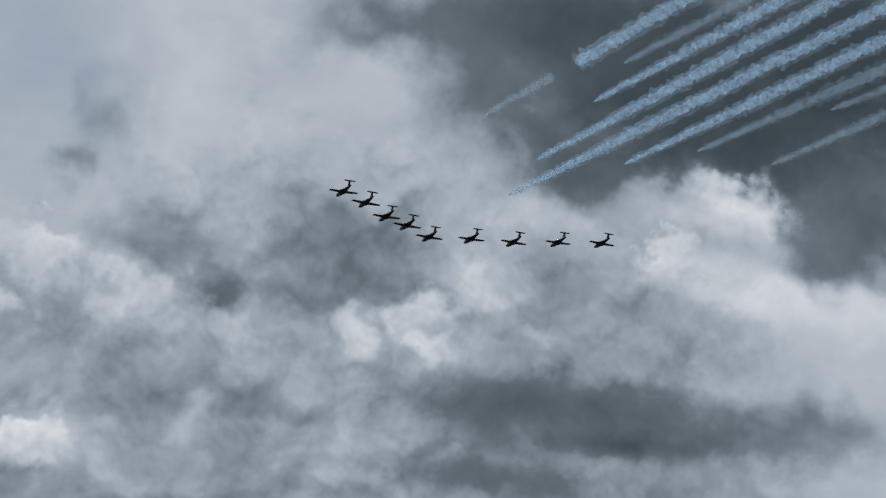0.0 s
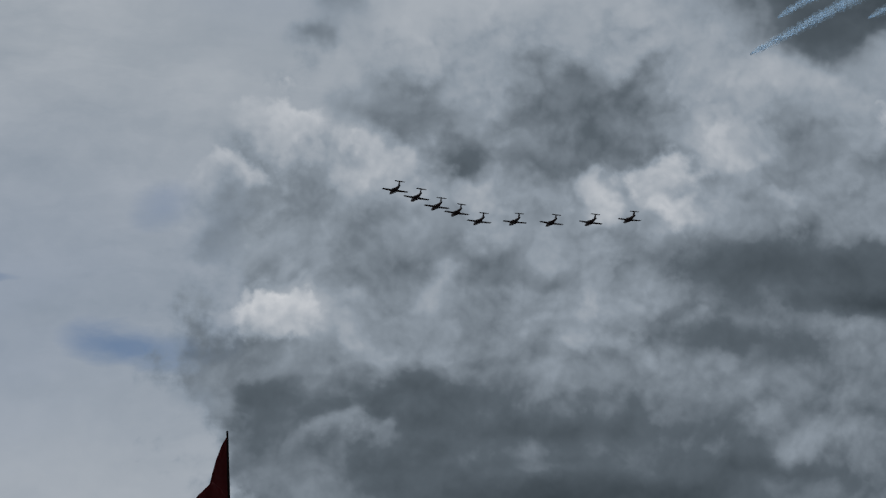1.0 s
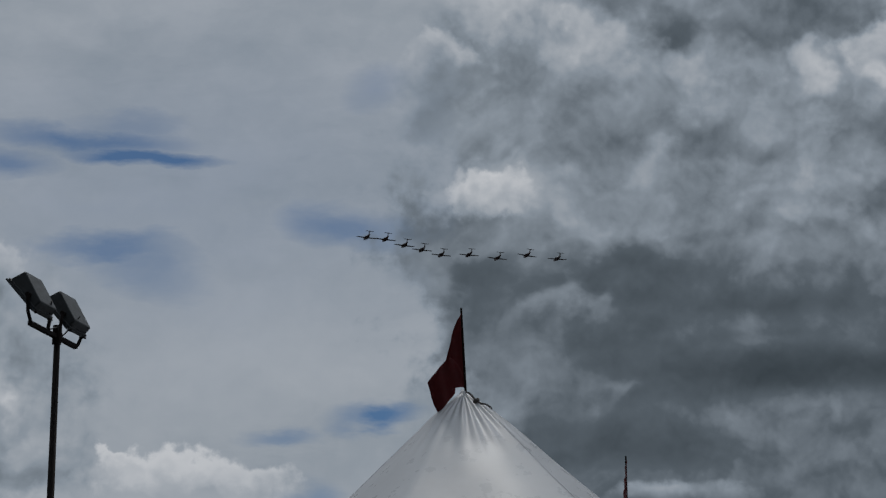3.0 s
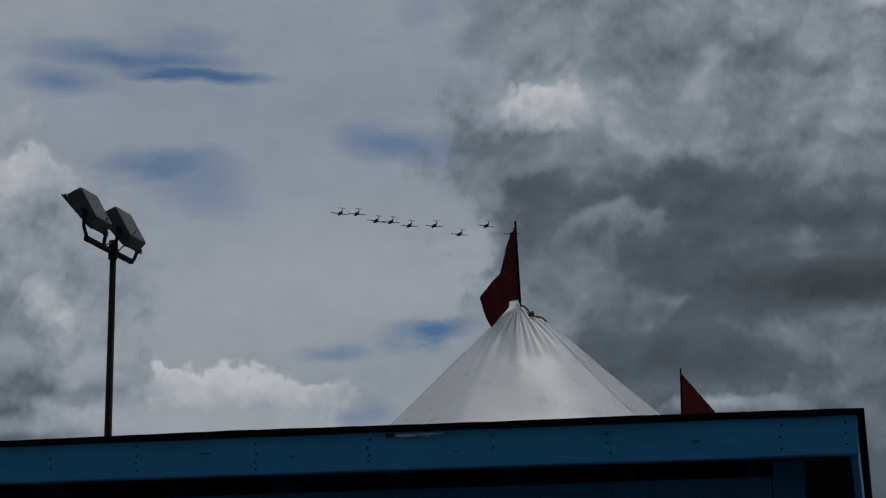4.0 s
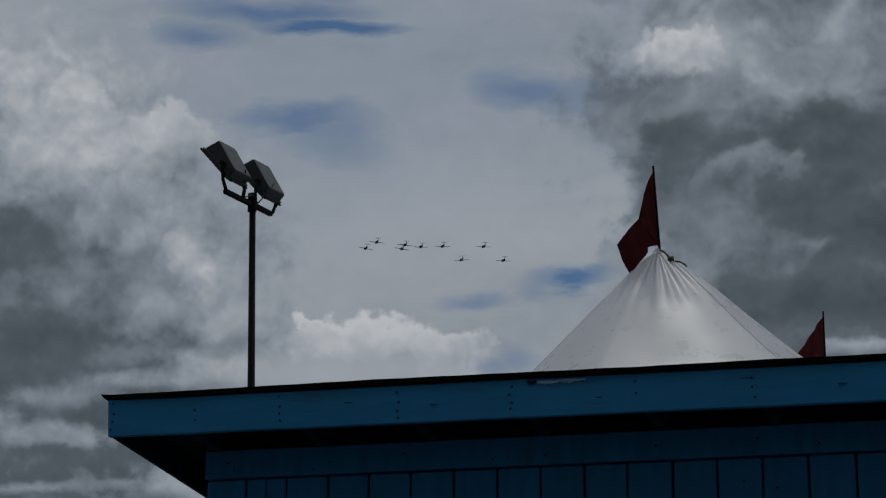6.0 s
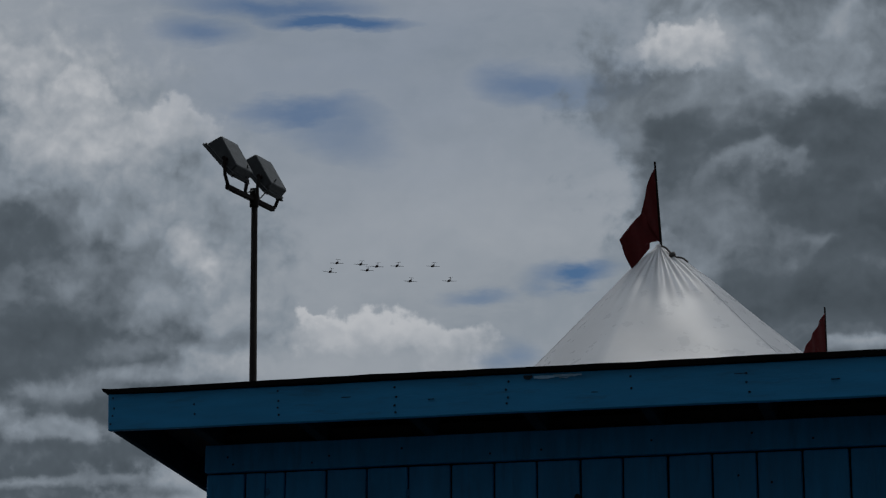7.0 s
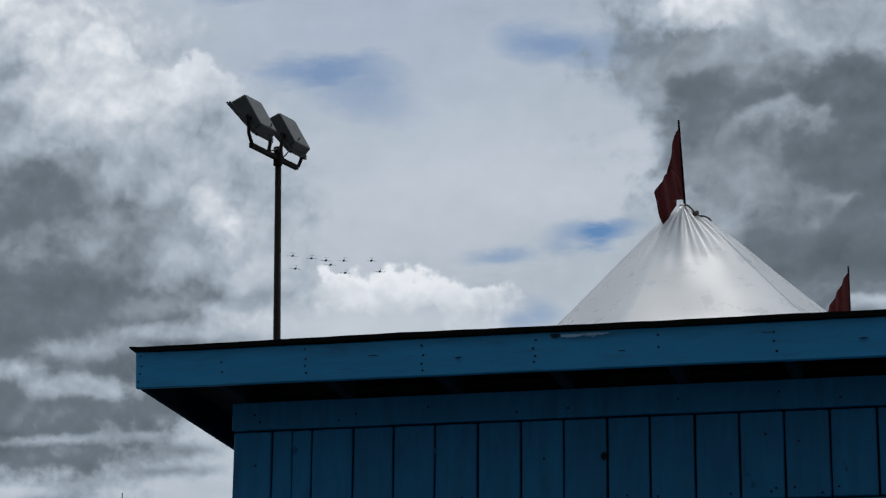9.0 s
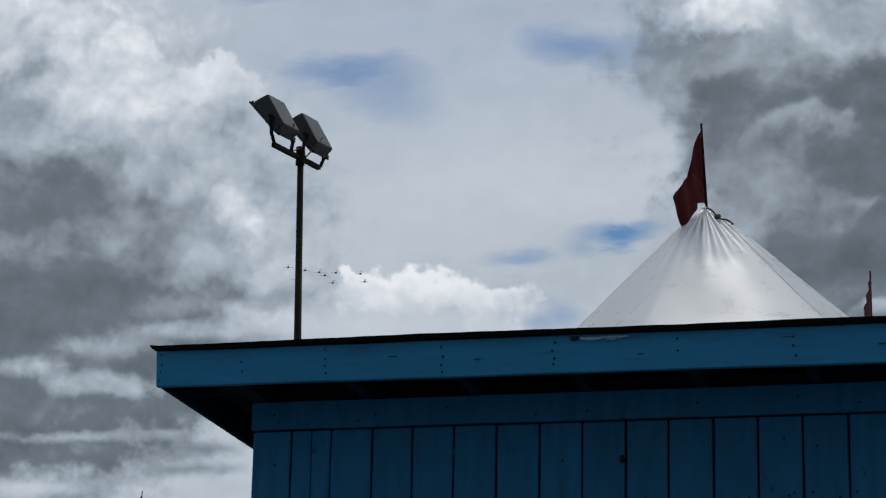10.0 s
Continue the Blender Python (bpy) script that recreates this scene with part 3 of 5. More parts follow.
def board(x0, x1, y0, y1, z0, z1, bow=0.0015, bevel=0.003, cuts=10, along="x"):
    """A sawn board with slightly uneven long edges."""
    bm = bmesh.new()
    box(x0, x1, y0, y1, z0, z1, bm=bm)
    if along == "x":
        edges = [e for e in bm.edges if abs(e.verts[0].co.x - e.verts[1].co.x) > 1e-6]
    else:
        edges = [e for e in bm.edges if abs(e.verts[0].co.z - e.verts[1].co.z) > 1e-6]
    bmesh.ops.subdivide_edges(bm, edges=edges, cuts=cuts, use_grid_fill=True)
    seed = Vector((x0 * 7.3, z0 * 3.1, y0))
    for v in bm.verts:
        w = noise.noise_vector(v.co * 5 + seed)
        if along == "x":
            v.co.z += w.z * bow
            v.co.y += w.y * bow
        else:
            v.co.x += w.x * bow
            v.co.y += w.y * bow * 0.6
    if bevel:
        sharp = [e for e in bm.edges if len(e.link_faces) == 2 and e.calc_face_angle(0) > 0.8]
        bmesh.ops.bevel(bm, geom=sharp, offset=bevel, segments=1, affect="EDGES")
    return bm


def nail_mesh():
    bm = bmesh.new()
    bmesh.ops.create_cone(bm, cap_ends=True, segments=10, radius1=0.0040, radius2=0.0030, depth=0.003)
    bmesh.ops.rotate(bm, verts=bm.verts[:], matrix=Matrix.Rotation(radians(90), 3, "X"))
    return mesh_of(bm, "nail", NAIL)


def kiosk():
    k = thing("kiosk", pose(0, 0, 0, 0, 0, WALL_TURN), "blue painted board kiosk with a sloping felt roof and deep eaves", "kiosk")
    nails = nail_mesh()

    def nail(parent, x, z, y):
        ob = new("nail", nails)
        ob.parent = parent
        ob.matrix_basis = pose(x, y - 0.001, z, random.uniform(-8, 8), random.uniform(0, 360), random.uniform(-8, 8))

    # front boarding
    random.seed(4)
    pitch = (-0.744 - LEFT) / 14
    edges = [LEFT + pitch * i + (random.uniform(-0.003, 0.003) if 0 < i < 15 else 0) for i in range(16)] + [-0.462]
    for i, (a, b) in enumerate(zip(edges, edges[1:])):
        g = random.uniform(0.0022, 0.0042)
        if i == 1:
            mid = -2.53
            p = part("plank", board(a + g, mid - 0.0008, WALL, WALL + 0.02, 2.512, 2.785, along="z"), BLUE_PLANK, k)
            a = mid
            g = 0.001
        p = part("plank", board(a + g, b - (0.0035 if i != 1 else 0.004), WALL + random.uniform(0, 0.003), WALL + 0.022, 2.512, 2.785, along="z"), BLUE_PLANK, k)
        for _ in range(random.choice((1, 2, 2))):
            nail(p, random.uniform(a + 0.02, b - 0.02), random.uniform(2.522, 2.545), WALL)
        if i in (0, 7, 12, 13):
            nail(p, random.uniform(a + 0.03, b - 0.03), random.uniform(2.60, 2.74), WALL)
    part("plank", board(-0.457, -0.402, WALL, WALL + 0.02, 2.512, 2.785, along="z"), BLUE_PLANK, k)
    frieze = part("frieze_board", board(LEFT, -0.402, WALL - 0.014, WALL + 0.02, 2.791, 2.884, cuts=24), BLUE_PLANK, k)
    for x, z in ((-2.66, 2.84), (-2.64, 2.815), (-2.30, 2.83), (-2.05, 2.845), (-1.58, 2.82), (-1.22, 2.835), (-0.9, 2.845), (-0.71, 2.82), (-2.36, 2.81), (-1.75, 2.815)):
        nail(frieze, x, z, WALL - 0.014)
    lower = part("lower_board", board(LEFT - 0.004, -0.40, WALL - 0.012, WALL + 0.02, 2.378, 2.506, cuts=24, bow=0.003), BLUE_PLANK, k)
    for x, z in ((-2.5, 2.47), (-2.38, 2.43), (-2.1, 2.41), (-1.85, 2.46), (-1.62, 2.48), (-1.5, 2.42), (-1.33, 2.40), (-1.15, 2.47), (-1.0, 2.41), (-0.84, 2.44), (-0.69, 2.46), (-0.6, 2.42), (-2.66, 2.42)):
        nail(lower, x, z, WALL - 0.012)
    part("corner_board", board(-0.398, -0.30, WALL - 0.016, WALL + 0.02, 0.05, 2.93, along="z"), BLUE_PLANK, k, "darker blue corner board")
    # knot hole beside a joint
    bm = bmesh.new()
    bmesh.ops.create_uvsphere(bm, u_segments=12, v_segments=8, radius=0.012)
    for v in bm.verts:
        v.co = Vector((v.co.x * 0.8, v.co.y * 0.25, v.co.z * 1.15))
    part("knot_hole", bm, DARK_GAP, k, "dark knot hole", m=pose(-1.466, WALL, 2.662))
    # near-black shell standing in for shade behind the boards, and the lower front
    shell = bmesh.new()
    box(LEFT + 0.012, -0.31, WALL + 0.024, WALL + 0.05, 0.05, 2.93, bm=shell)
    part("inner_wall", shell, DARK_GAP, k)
    part("top_rail", board(LEFT, -0.62, WALL - 0.006, WALL + 0.02, 2.352, 2.3765, cuts=16), BLUE_PLANK, k)
    # flat dark panel painted as the shaded opening
    part("shutter_gap", board(LEFT + 0.05, -0.62, WALL + 0.012, WALL + 0.02, 2.232, 2.350, cuts=2), DARK_GAP, k, "dark panel in place of the shaded opening above the shutter")
    for i in range(1, 7):
        z1 = 2.37 - i * 0.142
        part("cladding_board", board(LEFT, -0.402, WALL - 0.002, WALL + 0.02, z1 - 0.136, z1, cuts=12), BLUE_PLANK, k)
    part("counter_front", board(LEFT, -0.402, WALL - 0.002, WALL + 0.02, 0.05, 1.374, cuts=6), BLUE_PLANK, k)
    arch = bmesh.new()
    ring = []
    for j in range(13):
        a = math.pi * j / 12
        ring.append((-0.73 - 0.115 * math.cos(a), 2.379 + 0.021 * math.sin(a) ** 0.7))
    loft([[(x, WALL - 0.022, z) for x, z in ring], [(x, WALL - 0.0125, z) for x, z in ring]], arch)
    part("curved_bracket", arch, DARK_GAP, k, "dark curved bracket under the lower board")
    infill = bmesh.new()
    ring = [(-0.725 - 0.085 * math.cos(math.pi * j / 12), 2.379 + 0.010 * math.sin(math.pi * j / 12) ** 0.7) for j in range(13)]
    loft([[(x, WALL - 0.026, z) for x, z in ring], [(x, WALL - 0.0225, z) for x, z in ring]], infill)
    part("bracket_infill", infill, BLUE_PLANK, k)
    # knots and rubbed spots in the boards
    for x, z, y, rx, rz in ((-0.700, 2.597, WALL, 0.005, 0.009), (-0.709, 2.615, WALL, 0.004, 0.005), (-1.008, 2.588, WALL, 0.006, 0.004), (-0.99, 2.555, WALL, 0.007, 0.010),
                            (-0.902, 2.427, WALL - 0.012, 0.010, 0.007), (-0.588, 2.453, WALL - 0.012, 0.011, 0.007), (-0.864, 2.403, WALL - 0.012, 0.005, 0.007), (-2.03, 2.70, WALL, 0.005, 0.012), (-2.52, 2.72, WALL, 0.008, 0.012)):
        spot = bmesh.new()
        ring = []
        for j in range(14):
            a = math.pi * j / 7
            f = 1 + 0.45 * noise.noise(Vector((math.cos(a) * 1.4 + x * 31, math.sin(a) * 1.4, z * 17)))
            ring.append((rx * f * math.cos(a), rz * f * math.sin(a)))
        loft([[(px, -0.0012, pz) for px, pz in ring], [(px, 0.004, pz) for px, pz in ring]], spot)
        part("knot", spot, KNOT, k, m=pose(x, y, z))
    for x0, x1 in ((-0.60, -0.50), (-0.49, -0.41)):
        part("trim_block", board(x0, x1, WALL - 0.022, WALL - 0.003, 2.352, 2.376, cuts=2), BLUE_PLANK, k)
    # side and back walls
    part("side_wall", board(LEFT, LEFT + 0.02, WALL + 0.022, WALL + DEPTH, 0.05, 2.66, cuts=4, along="z"), BLUE_PLANK, k)
    part("side_wall", board(-0.322, -0.302, WALL + 0.022, WALL + DEPTH, 0.05, 2.66, cuts=4, along="z"), BLUE_PLANK, k)
    part("back_wall", board(LEFT, -0.302, WALL + DEPTH, WALL + DEPTH + 0.02, 0.05, 2.66, cuts=4), BLUE_PLANK, k)

    # eaves
    fascia = part("fascia_board", board(ROOF_LEFT, ROOF_RIGHT, FRONT, FRONT + 0.022, 2.876, 2.996, cuts=40, bow=0.0025), BLUE_FASCIA, k)
    for v in fascia.data.vertices:               # the end is cut slightly out of square
        if v.co.x < ROOF_LEFT + 0.01:
            v.co.x += (2.936 - v.co.z) * 0.04 - 0.001
        v.co.z += 0.005 * (1 - (v.co.x - ROOF_LEFT) / (ROOF_RIGHT - ROOF_LEFT)) * 1.6 - 0.003
    for x, zs in ((-2.93, (2.988, 2.954, 2.929, 2.903)), (-2.64, (2.954, 2.922)), (-2.36, (2.983, 2.951, 2.929, 2.906)), (-1.967, (2.976, 2.945, 2.918, 2.896)),
                  (-1.607, (2.975, 2.95, 2.925, 2.907)), (-1.216, (2.972, 2.935)), (-0.86, (2.963, 2.936, 2.905)), (-0.35, (2.97, 2.935, 2.90)), (-0.155, (2.97, 2.94, 2.905))):
        for z in zs:
            nail(fascia, x + random.uniform(-0.006, 0.006), z, FRONT)
    for x, z, w in ((-2.55, 2.945, 0.035), (-2.63, 2.938, 0.03), (-2.13, 2.955, 0.03), (-0.885, 2.966, 0.035), (-1.33, 2.93, 0.02), (-1.85, 2.93, 0.02), (-0.6, 2.93, 0.025)):
        bm = board(x - w / 2, x + w / 2, FRONT - 0.0015, FRONT + 0.002, z - 0.0011, z + 0.0011, bow=0.006, bevel=0, cuts=6)
        part("scratch", bm, NAIL, fascia)
    # split, peeled upper edge
    for x0, x1, z, h in ((-1.553, -1.525, 2.985, 0.012), (-1.520, -1.455, 2.982, 0.010), (-1.46, -1.37, 2.985, 0.007), (-1.44, -1.41, 2.979, 0.004)):
        bm = bmesh.new()
        n = 9
        top = [(x0 + (x1 - x0) * i / n, z + h / 2 + random.uniform(-0.0015, 0.001)) for i in range(n + 1)]
        low = [(x0 + (x1 - x0) * i / n, z - h / 2 * math.sin(math.pi * (i + 0.6) / (n + 1.2)) + random.uniform(-0.002, 0.001)) for i in range(n, -1, -1)]
        loft([[(x, FRONT - 0.004, zz) for x, zz in top + low], [(x, FRONT + 0.002, zz) for x, zz in top + low]], bm)
        part("paint_split", bm, BLUE_CHIP if h < 0.0115 else NAIL, fascia, "pale split edge with flaking paint")

    def falling(bm, y0):
        for v in bm.verts:
            v.co.z -= max(0, v.co.y - y0) * SLOPE
        return bm

    back = FRONT + 0.36 + DEPTH + 0.3
    # left rake and rafters carry the shade-darkened blue, right rake the plain paint
    part("rake_board", falling(board(ROOF_LEFT + 0.004, ROOF_LEFT + 0.026, FRONT + 0.023, back, 2.884, 2.996, cuts=2), FRONT), EAVE_SHADED_BLUE, k)
    part("rake_board", falling(board(ROOF_RIGHT - 0.026, ROOF_RIGHT - 0.002, FRONT + 0.0235, back, 2.868, 2.993, cuts=2), FRONT), BLUE_FASCIA, k)
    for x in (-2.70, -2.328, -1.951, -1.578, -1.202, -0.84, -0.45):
        part("rafter", falling(board(x - 0.019, x + 0.019, FRONT + 0.024, back - 0.05, 2.914, 2.983, cuts=2), FRONT), EAVE_SHADED_BLUE, k)
    # its underside is dark by colour, for the soffit's shade
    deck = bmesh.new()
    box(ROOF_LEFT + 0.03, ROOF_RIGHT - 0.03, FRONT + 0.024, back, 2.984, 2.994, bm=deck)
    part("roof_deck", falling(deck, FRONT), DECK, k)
    # felt with a ragged, curled front edge
    bm = bmesh.new()
    nx, ny = 90, 14
    x0, x1, y0 = ROOF_LEFT - 0.022, ROOF_RIGHT + 0.022, FRONT - 0.012
    grid = []
    for j in range(ny + 1):
        row = []
        for i in range(nx + 1):
            x = x0 + (x1 - x0) * i / nx
            y = y0 + (back + 0.02 - y0) * (j / ny) ** 2
            z = 3.0175 - 0.006 * (i / nx) + noise.noise(Vector((x * 2.2, y * 0.7, 0))) * 0.004 + noise.noise(Vector((x * 9, y * 2, 4))) * 0.0016
            if i == 0 and j == 0:
                z += 0.003
            row.append(Vector((x, y + (noise.noise(Vector((x * 11, 3, 1))) * 0.003 if j == 0 else 0), z - (y - y0) * SLOPE)))
        grid.append(row)
    top = [[bm.verts.new(p) for p in r] for r in grid]
    low = [[bm.verts.new(p - Vector((0, 0, min(0.004 + (p.x - x0) * 0.16, 0.0165) + noise.noise(p * 4) * 0.002))) for p in r] for r in grid]
    for j in range(ny):
        for i in range(nx):
            bm.faces.new((top[j][i], top[j][i + 1], top[j + 1][i + 1], top[j + 1][i]))
            bm.faces.new((low[j][i + 1], low[j][i], low[j + 1][i], low[j + 1][i + 1]))
    for i in range(nx):
        bm.faces.new((low[0][i], low[0][i + 1], top[0][i + 1], top[0][i]))
        bm.faces.new((low[ny][i + 1], low[ny][i], top[ny][i], top[ny][i + 1]))
    for j in range(ny):
        bm.faces.new((low[j + 1][0], low[j][0], top[j][0], top[j + 1][0]))
        bm.faces.new((low[j][nx], low[j + 1][nx], top[j + 1][nx], top[j][nx]))
    part("roof_felt", bm, FELT, k, "black roofing felt with a ragged edge")
    return k


kiosk()


# ---- floodlight mast ----
def floodlight_mast():
    foot, head = Vector((-1.80, 20.2, 0)), Vector((-1.955, 20.2, 7.70))
    mast = thing("floodlight_mast", pose(*foot), "tall brown steel mast with two grey floodlights on a crossarm", "floodlight")
    rel = head - foot
    part("pole", tube([(0, 0, 0), rel * 0.5, rel * 0.985 + Vector((0, 0, 0.06))], [0.052, 0.042, 0.030], 16), STEEL, mast, smooth=True)
    part("base_plate", box(-0.15, 0.15, -0.15, 0.15, 0.0, 0.02, 0.004), STEEL, mast)
    part("cap_collar", tube([rel + Vector((0, 0, -0.16)), rel + Vector((0, 0, 0.02))], 0.045, 14), STEEL, mast)
    along = Vector((0.44, 0.90, 0)).normalized()
    aim_flat = Vector((-along.y, along.x, 0))
    down = radians(42)
    aim = aim_flat * math.cos(down) - Vector((0, 0, math.sin(down)))
    high = aim_flat * math.sin(down) + Vector((0, 0, math.cos(down)))
    arm_mid = rel + Vector((0, 0, -0.09))
    a = Matrix((along, aim_flat, Vector((0, 0, 1)))).transposed().to_4x4()
    part("crossarm", box(-0.50, 0.36, -0.022, 0.022, -0.022, 0.022, 0.004), STEEL, mast, m=Matrix.Translation(arm_mid) @ a)
    turn = Matrix((along, aim, high)).transposed().to_4x4()
    for s in (-1, 1):
        mid = arm_mid + along * (0.32 * s - 0.02) + Vector((0, 0, 0.352)) + aim_flat * 0.05
        w, h, d = 0.175, 0.228, 0.098
        bm = bmesh.new()

        def ring(hw, hh, y, c=0.012):
            pts = []
            for sx, sz in ((1, 1), (-1, 1), (-1, -1), (1, -1)):
                p0, p1 = (sx * hw, sz * (hh - c)), (sx * (hw - c), sz * hh)
                pts += [p0, p1] if sx * sz > 0 else [p1, p0]
            return [(x, y, z) for x, z in pts]
        def wedge(f, back):   # the back leans: deep at the top, shallow at the foot
            return [(x, -0.042 - 0.195 * z - back, z - 0.025) for x, y, z in ring(w * f, h * (f - 0.06), 0.0)]
        loft([ring(w, h, d), ring(w, h, d - 0.03), ring(w * 0.93, h * 0.93, d - 0.035), ring(w * 0.92, h * 0.92, 0.055), wedge(0.88, 0.0), wedge(0.84, 0.008)], bm)
        lamp = part("lamp_housing", bm, LAMP_BODY, mast, "grey weathered cast floodlight housing", m=Matrix.Translation(mid) @ turn)
        part("front_glass", loft([ring(w * 0.94, h * 0.94, d + 0.003), ring(w * 0.94, h * 0.94, d + 0.007)]), GLASS_DARK, lamp, "dark dusty front glass")
        rim = bmesh.new()
        for x0, x1, z0, z1 in ((-w - .007, w + .007, h - .012, h + .007), (-w - .007, w + .007, -h - .007, -h + .012), (-w - .007, -w + .007, -h + .012, h - .012), (w - .012, w + .007, -h + .012, h - .012)):
            box(x0, x1, d - 0.012, d + 0.008, z0, z1, 0.003, bm=rim)
        part("rim", rim, LAMP_BODY, lamp)
        for zz in (-0.35, 0.35):
            part("hinge", box(-0.015, 0.015, d - 0.012, d + 0.012, -h - 0.012, -h + 0.005, 0.003), STEEL, lamp, m=pose(zz * w * 2, 0, 0))
        # yoke from the housing's sides to the arm
        inv = Matrix.Translation(mid) @ turn
        left_ear, right_ear = inv @ Vector((-w - 0.012, 0.03, -0.075)), inv @ Vector((w + 0.012, 0.03, -0.075))
        base = arm_mid + along * (0.28 * s - 0.05)
        for ear, e in ((left_ear, -1), (right_ear, 1)):
            low = base + along * e * (w - 0.02) + Vector((0, 0, 0.02))
            bend = low.lerp(ear, 0.35) + along * e * 0.03
            part("yoke", tube([low, low.lerp(bend, 0.6), bend, bend.lerp(ear, 0.5), ear], 0.017, 8), STEEL, mast)
            part("yoke_bolt", tube([ear - along * e * 0.03, ear + along * e * 0.016], 0.022, 8), STEEL, mast)
        pts = [inv @ Vector((-w * 0.3 * s, -0.05, -h * 0.7)), base - along * 0.10 * s + Vector((0.03, 0, 0.10)), base - along * 0.16 * s + Vector((0.0, 0, 0.03)), arm_mid - along * 0.02 * s + Vector((0.02, -0.02, 0.10)), arm_mid + Vector((0.01, -0.02, -0.03))]
        smooth = []
        for i in range(len(pts) - 1):
            p0, p1, p2, p3 = pts[max(i - 1, 0)], pts[i], pts[i + 1], pts[min(i + 2, len(pts) - 1)]
            for j in range(6):
                t = j / 6
                smooth.append(0.5 * ((2 * p1) + (p2 - p0) * t + (2 * p0 - 5 * p1 + 4 * p2 - p3) * t * t + (3 * p1 - p0 - 3 * p2 + p3) * t ** 3))
        part("cable", tube(smooth + [pts[-1]], 0.007, 6), CABLE, mast)
    return mast


floodlight_mast()


# ---- marquees with flags ----
def marquee(x, y, top, label):
    tent = thing("marquee", pose(x, y, 0), label, "tent", "white marquees")
    eave, n, rows = 3.0, 180, 50
    drop = top - eave
    rings = []
    for j in range(rows + 1):
        f = (j / rows) ** 1.6
        hgt = f * drop
        r = 0.03 + 1.075 * hgt + 0.010 * hgt * hgt + 0.065 * (1 - math.exp(-hgt / 0.22))
        ring = []
        for i in range(n):
            a = 2 * math.pi * i / n
            # six panels between the ridges, and one side pulled out further
            across = (a + radians(58)) % (math.pi / 3) - math.pi / 6
            panel = math.cos(math.pi / 6) / math.cos(across)
            six = (1 + (panel - 1) * 0.5 * min(1, hgt / 0.9)) * (1 + 0.085 * math.cos(a))
            pleat = math.exp(-(hgt / 0.56) ** 2) * min(1, hgt / 0.12)
            wob = 1 + 0.11 * pleat * (math.sin(a * 29 + 1.3 * math.sin(3 * a)) * 0.6 + noise.noise(Vector((math.cos(a) * 4, math.sin(a) * 4, hgt * 0.5))) * 0.9)
            wob += 0.014 * noise.noise(Vector((math.cos(a) * 2, math.sin(a) * 2, hgt * 1.1)))
            rr = r * six * wob
            ring.append((rr * math.cos(a) + 0.035 * hgt, rr * math.sin(a), top - hgt))
        rings.append(ring)
    part("canopy", loft(rings, caps=False), CANVAS, tent, "glossy white vinyl canopy gathered at the peak", smooth=True)
    last = rings[-1]
    wall = [[(px * 0.995, py * 0.995, z + 0.0) for px, py, _ in last] for z in (eave - 0.004, eave - 0.4, 0.0)]
    part("side_curtain", loft(wall, caps=False), CANVAS, tent, smooth=True)
    for kdx in range(6):
        a = kdx * math.pi / 3 - radians(58)
        if kdx == 5:
            continue
        idx = round(a / (2 * math.pi) * n) % n
        pts = [Vector(rings[j][idx]) * 1.0 + Vector((math.cos(a), math.sin(a), 0.6)) * 0.001 for j in range(2, rows + 1, 2)]
        part("seam", tube(pts, 0.003, 5), CANVAS, tent)
    part("crown_ring", tube([(0, 0, top - 0.10), (0, 0, top - 0.02), (0, 0, top + 0.03)], [0.075, 0.055, 0.03], 18), CANVAS, tent, smooth=True)
    # lashing that hangs down one side of the peak
    pts = []
    for j in range(22):
        f = j / 21
        a = radians(-66) + 0.3 * f
        hgt = 0.01 + 0.30 * f
        r = 1.10 * (0.03 + 1.10 * hgt + 0.085 * (1 - math.exp(-hgt / 0.22))) + 0.02
        pts.append((r * math.cos(a), r * math.sin(a), top - hgt + 0.022 * math.sin(f * 9)))
    part("lashing", tube(pts, 0.013, 6), ROPE, tent, "grimy rope lashing")
    knot = bmesh.new()
    bmesh.ops.create_icosphere(knot, subdivisions=2, radius=0.045)
    for v in knot.verts:
        v.co *= 1 + 0.35 * noise.noise(v.co * 40)
    part("lashing_knot", knot, ROPE, tent, m=Matrix.Translation(pts[10]))
    return tent


def cloth(left, right, rows, cols, fold, seed, thick=0.004):
    """A sheet between two edges (x, z), with soft folds that run down it."""
    def at(line, f):
        g = f * (len(line) - 1)
        i = min(int(g), len(line) - 2)
        return Vector(line[i]).lerp(Vector(line[i + 1]), g - i)
    bm = bmesh.new()
    sheets = []
    for side in (-1, 1):
        grid = []
        for j in range(rows + 1):
            a, b = at(left, j / rows), at(right, j / rows)
            row = []
            for i in range(cols + 1):
                p = a.lerp(b, i / cols)
                free = 1 - i / cols
                y = fold * free * (math.sin(p.x * 26 + p.y * 5 + seed) + 0.6 * math.sin(p.x * 11 - p.y * 9 + seed * 2))
                row.append(bm.verts.new((p.x, y + side * thick / 2, p.y)))
            grid.append(row)
        sheets.append(grid)
    for s, grid in enumerate(sheets):
        for j in range(rows):
            for i in range(cols):
                f = (grid[j][i], grid[j][i + 1], grid[j + 1][i + 1], grid[j + 1][i])
                bm.faces.new(f if s else f[::-1])
    border = [(0, i) for i in range(cols)] + [(j, cols) for j in range(rows)] + [(rows, i) for i in range(cols, 0, -1)] + [(j, 0) for j in range(rows, 0, -1)]
    for p, q in zip(border, border[1:] + border[:1]):
        a, b, c, d = sheets[0][p[0]][p[1]], sheets[0][q[0]][q[1]], sheets[1][q[0]][q[1]], sheets[1][p[0]][p[1]]
        bm.faces.new((a, b, c, d))
    return bm


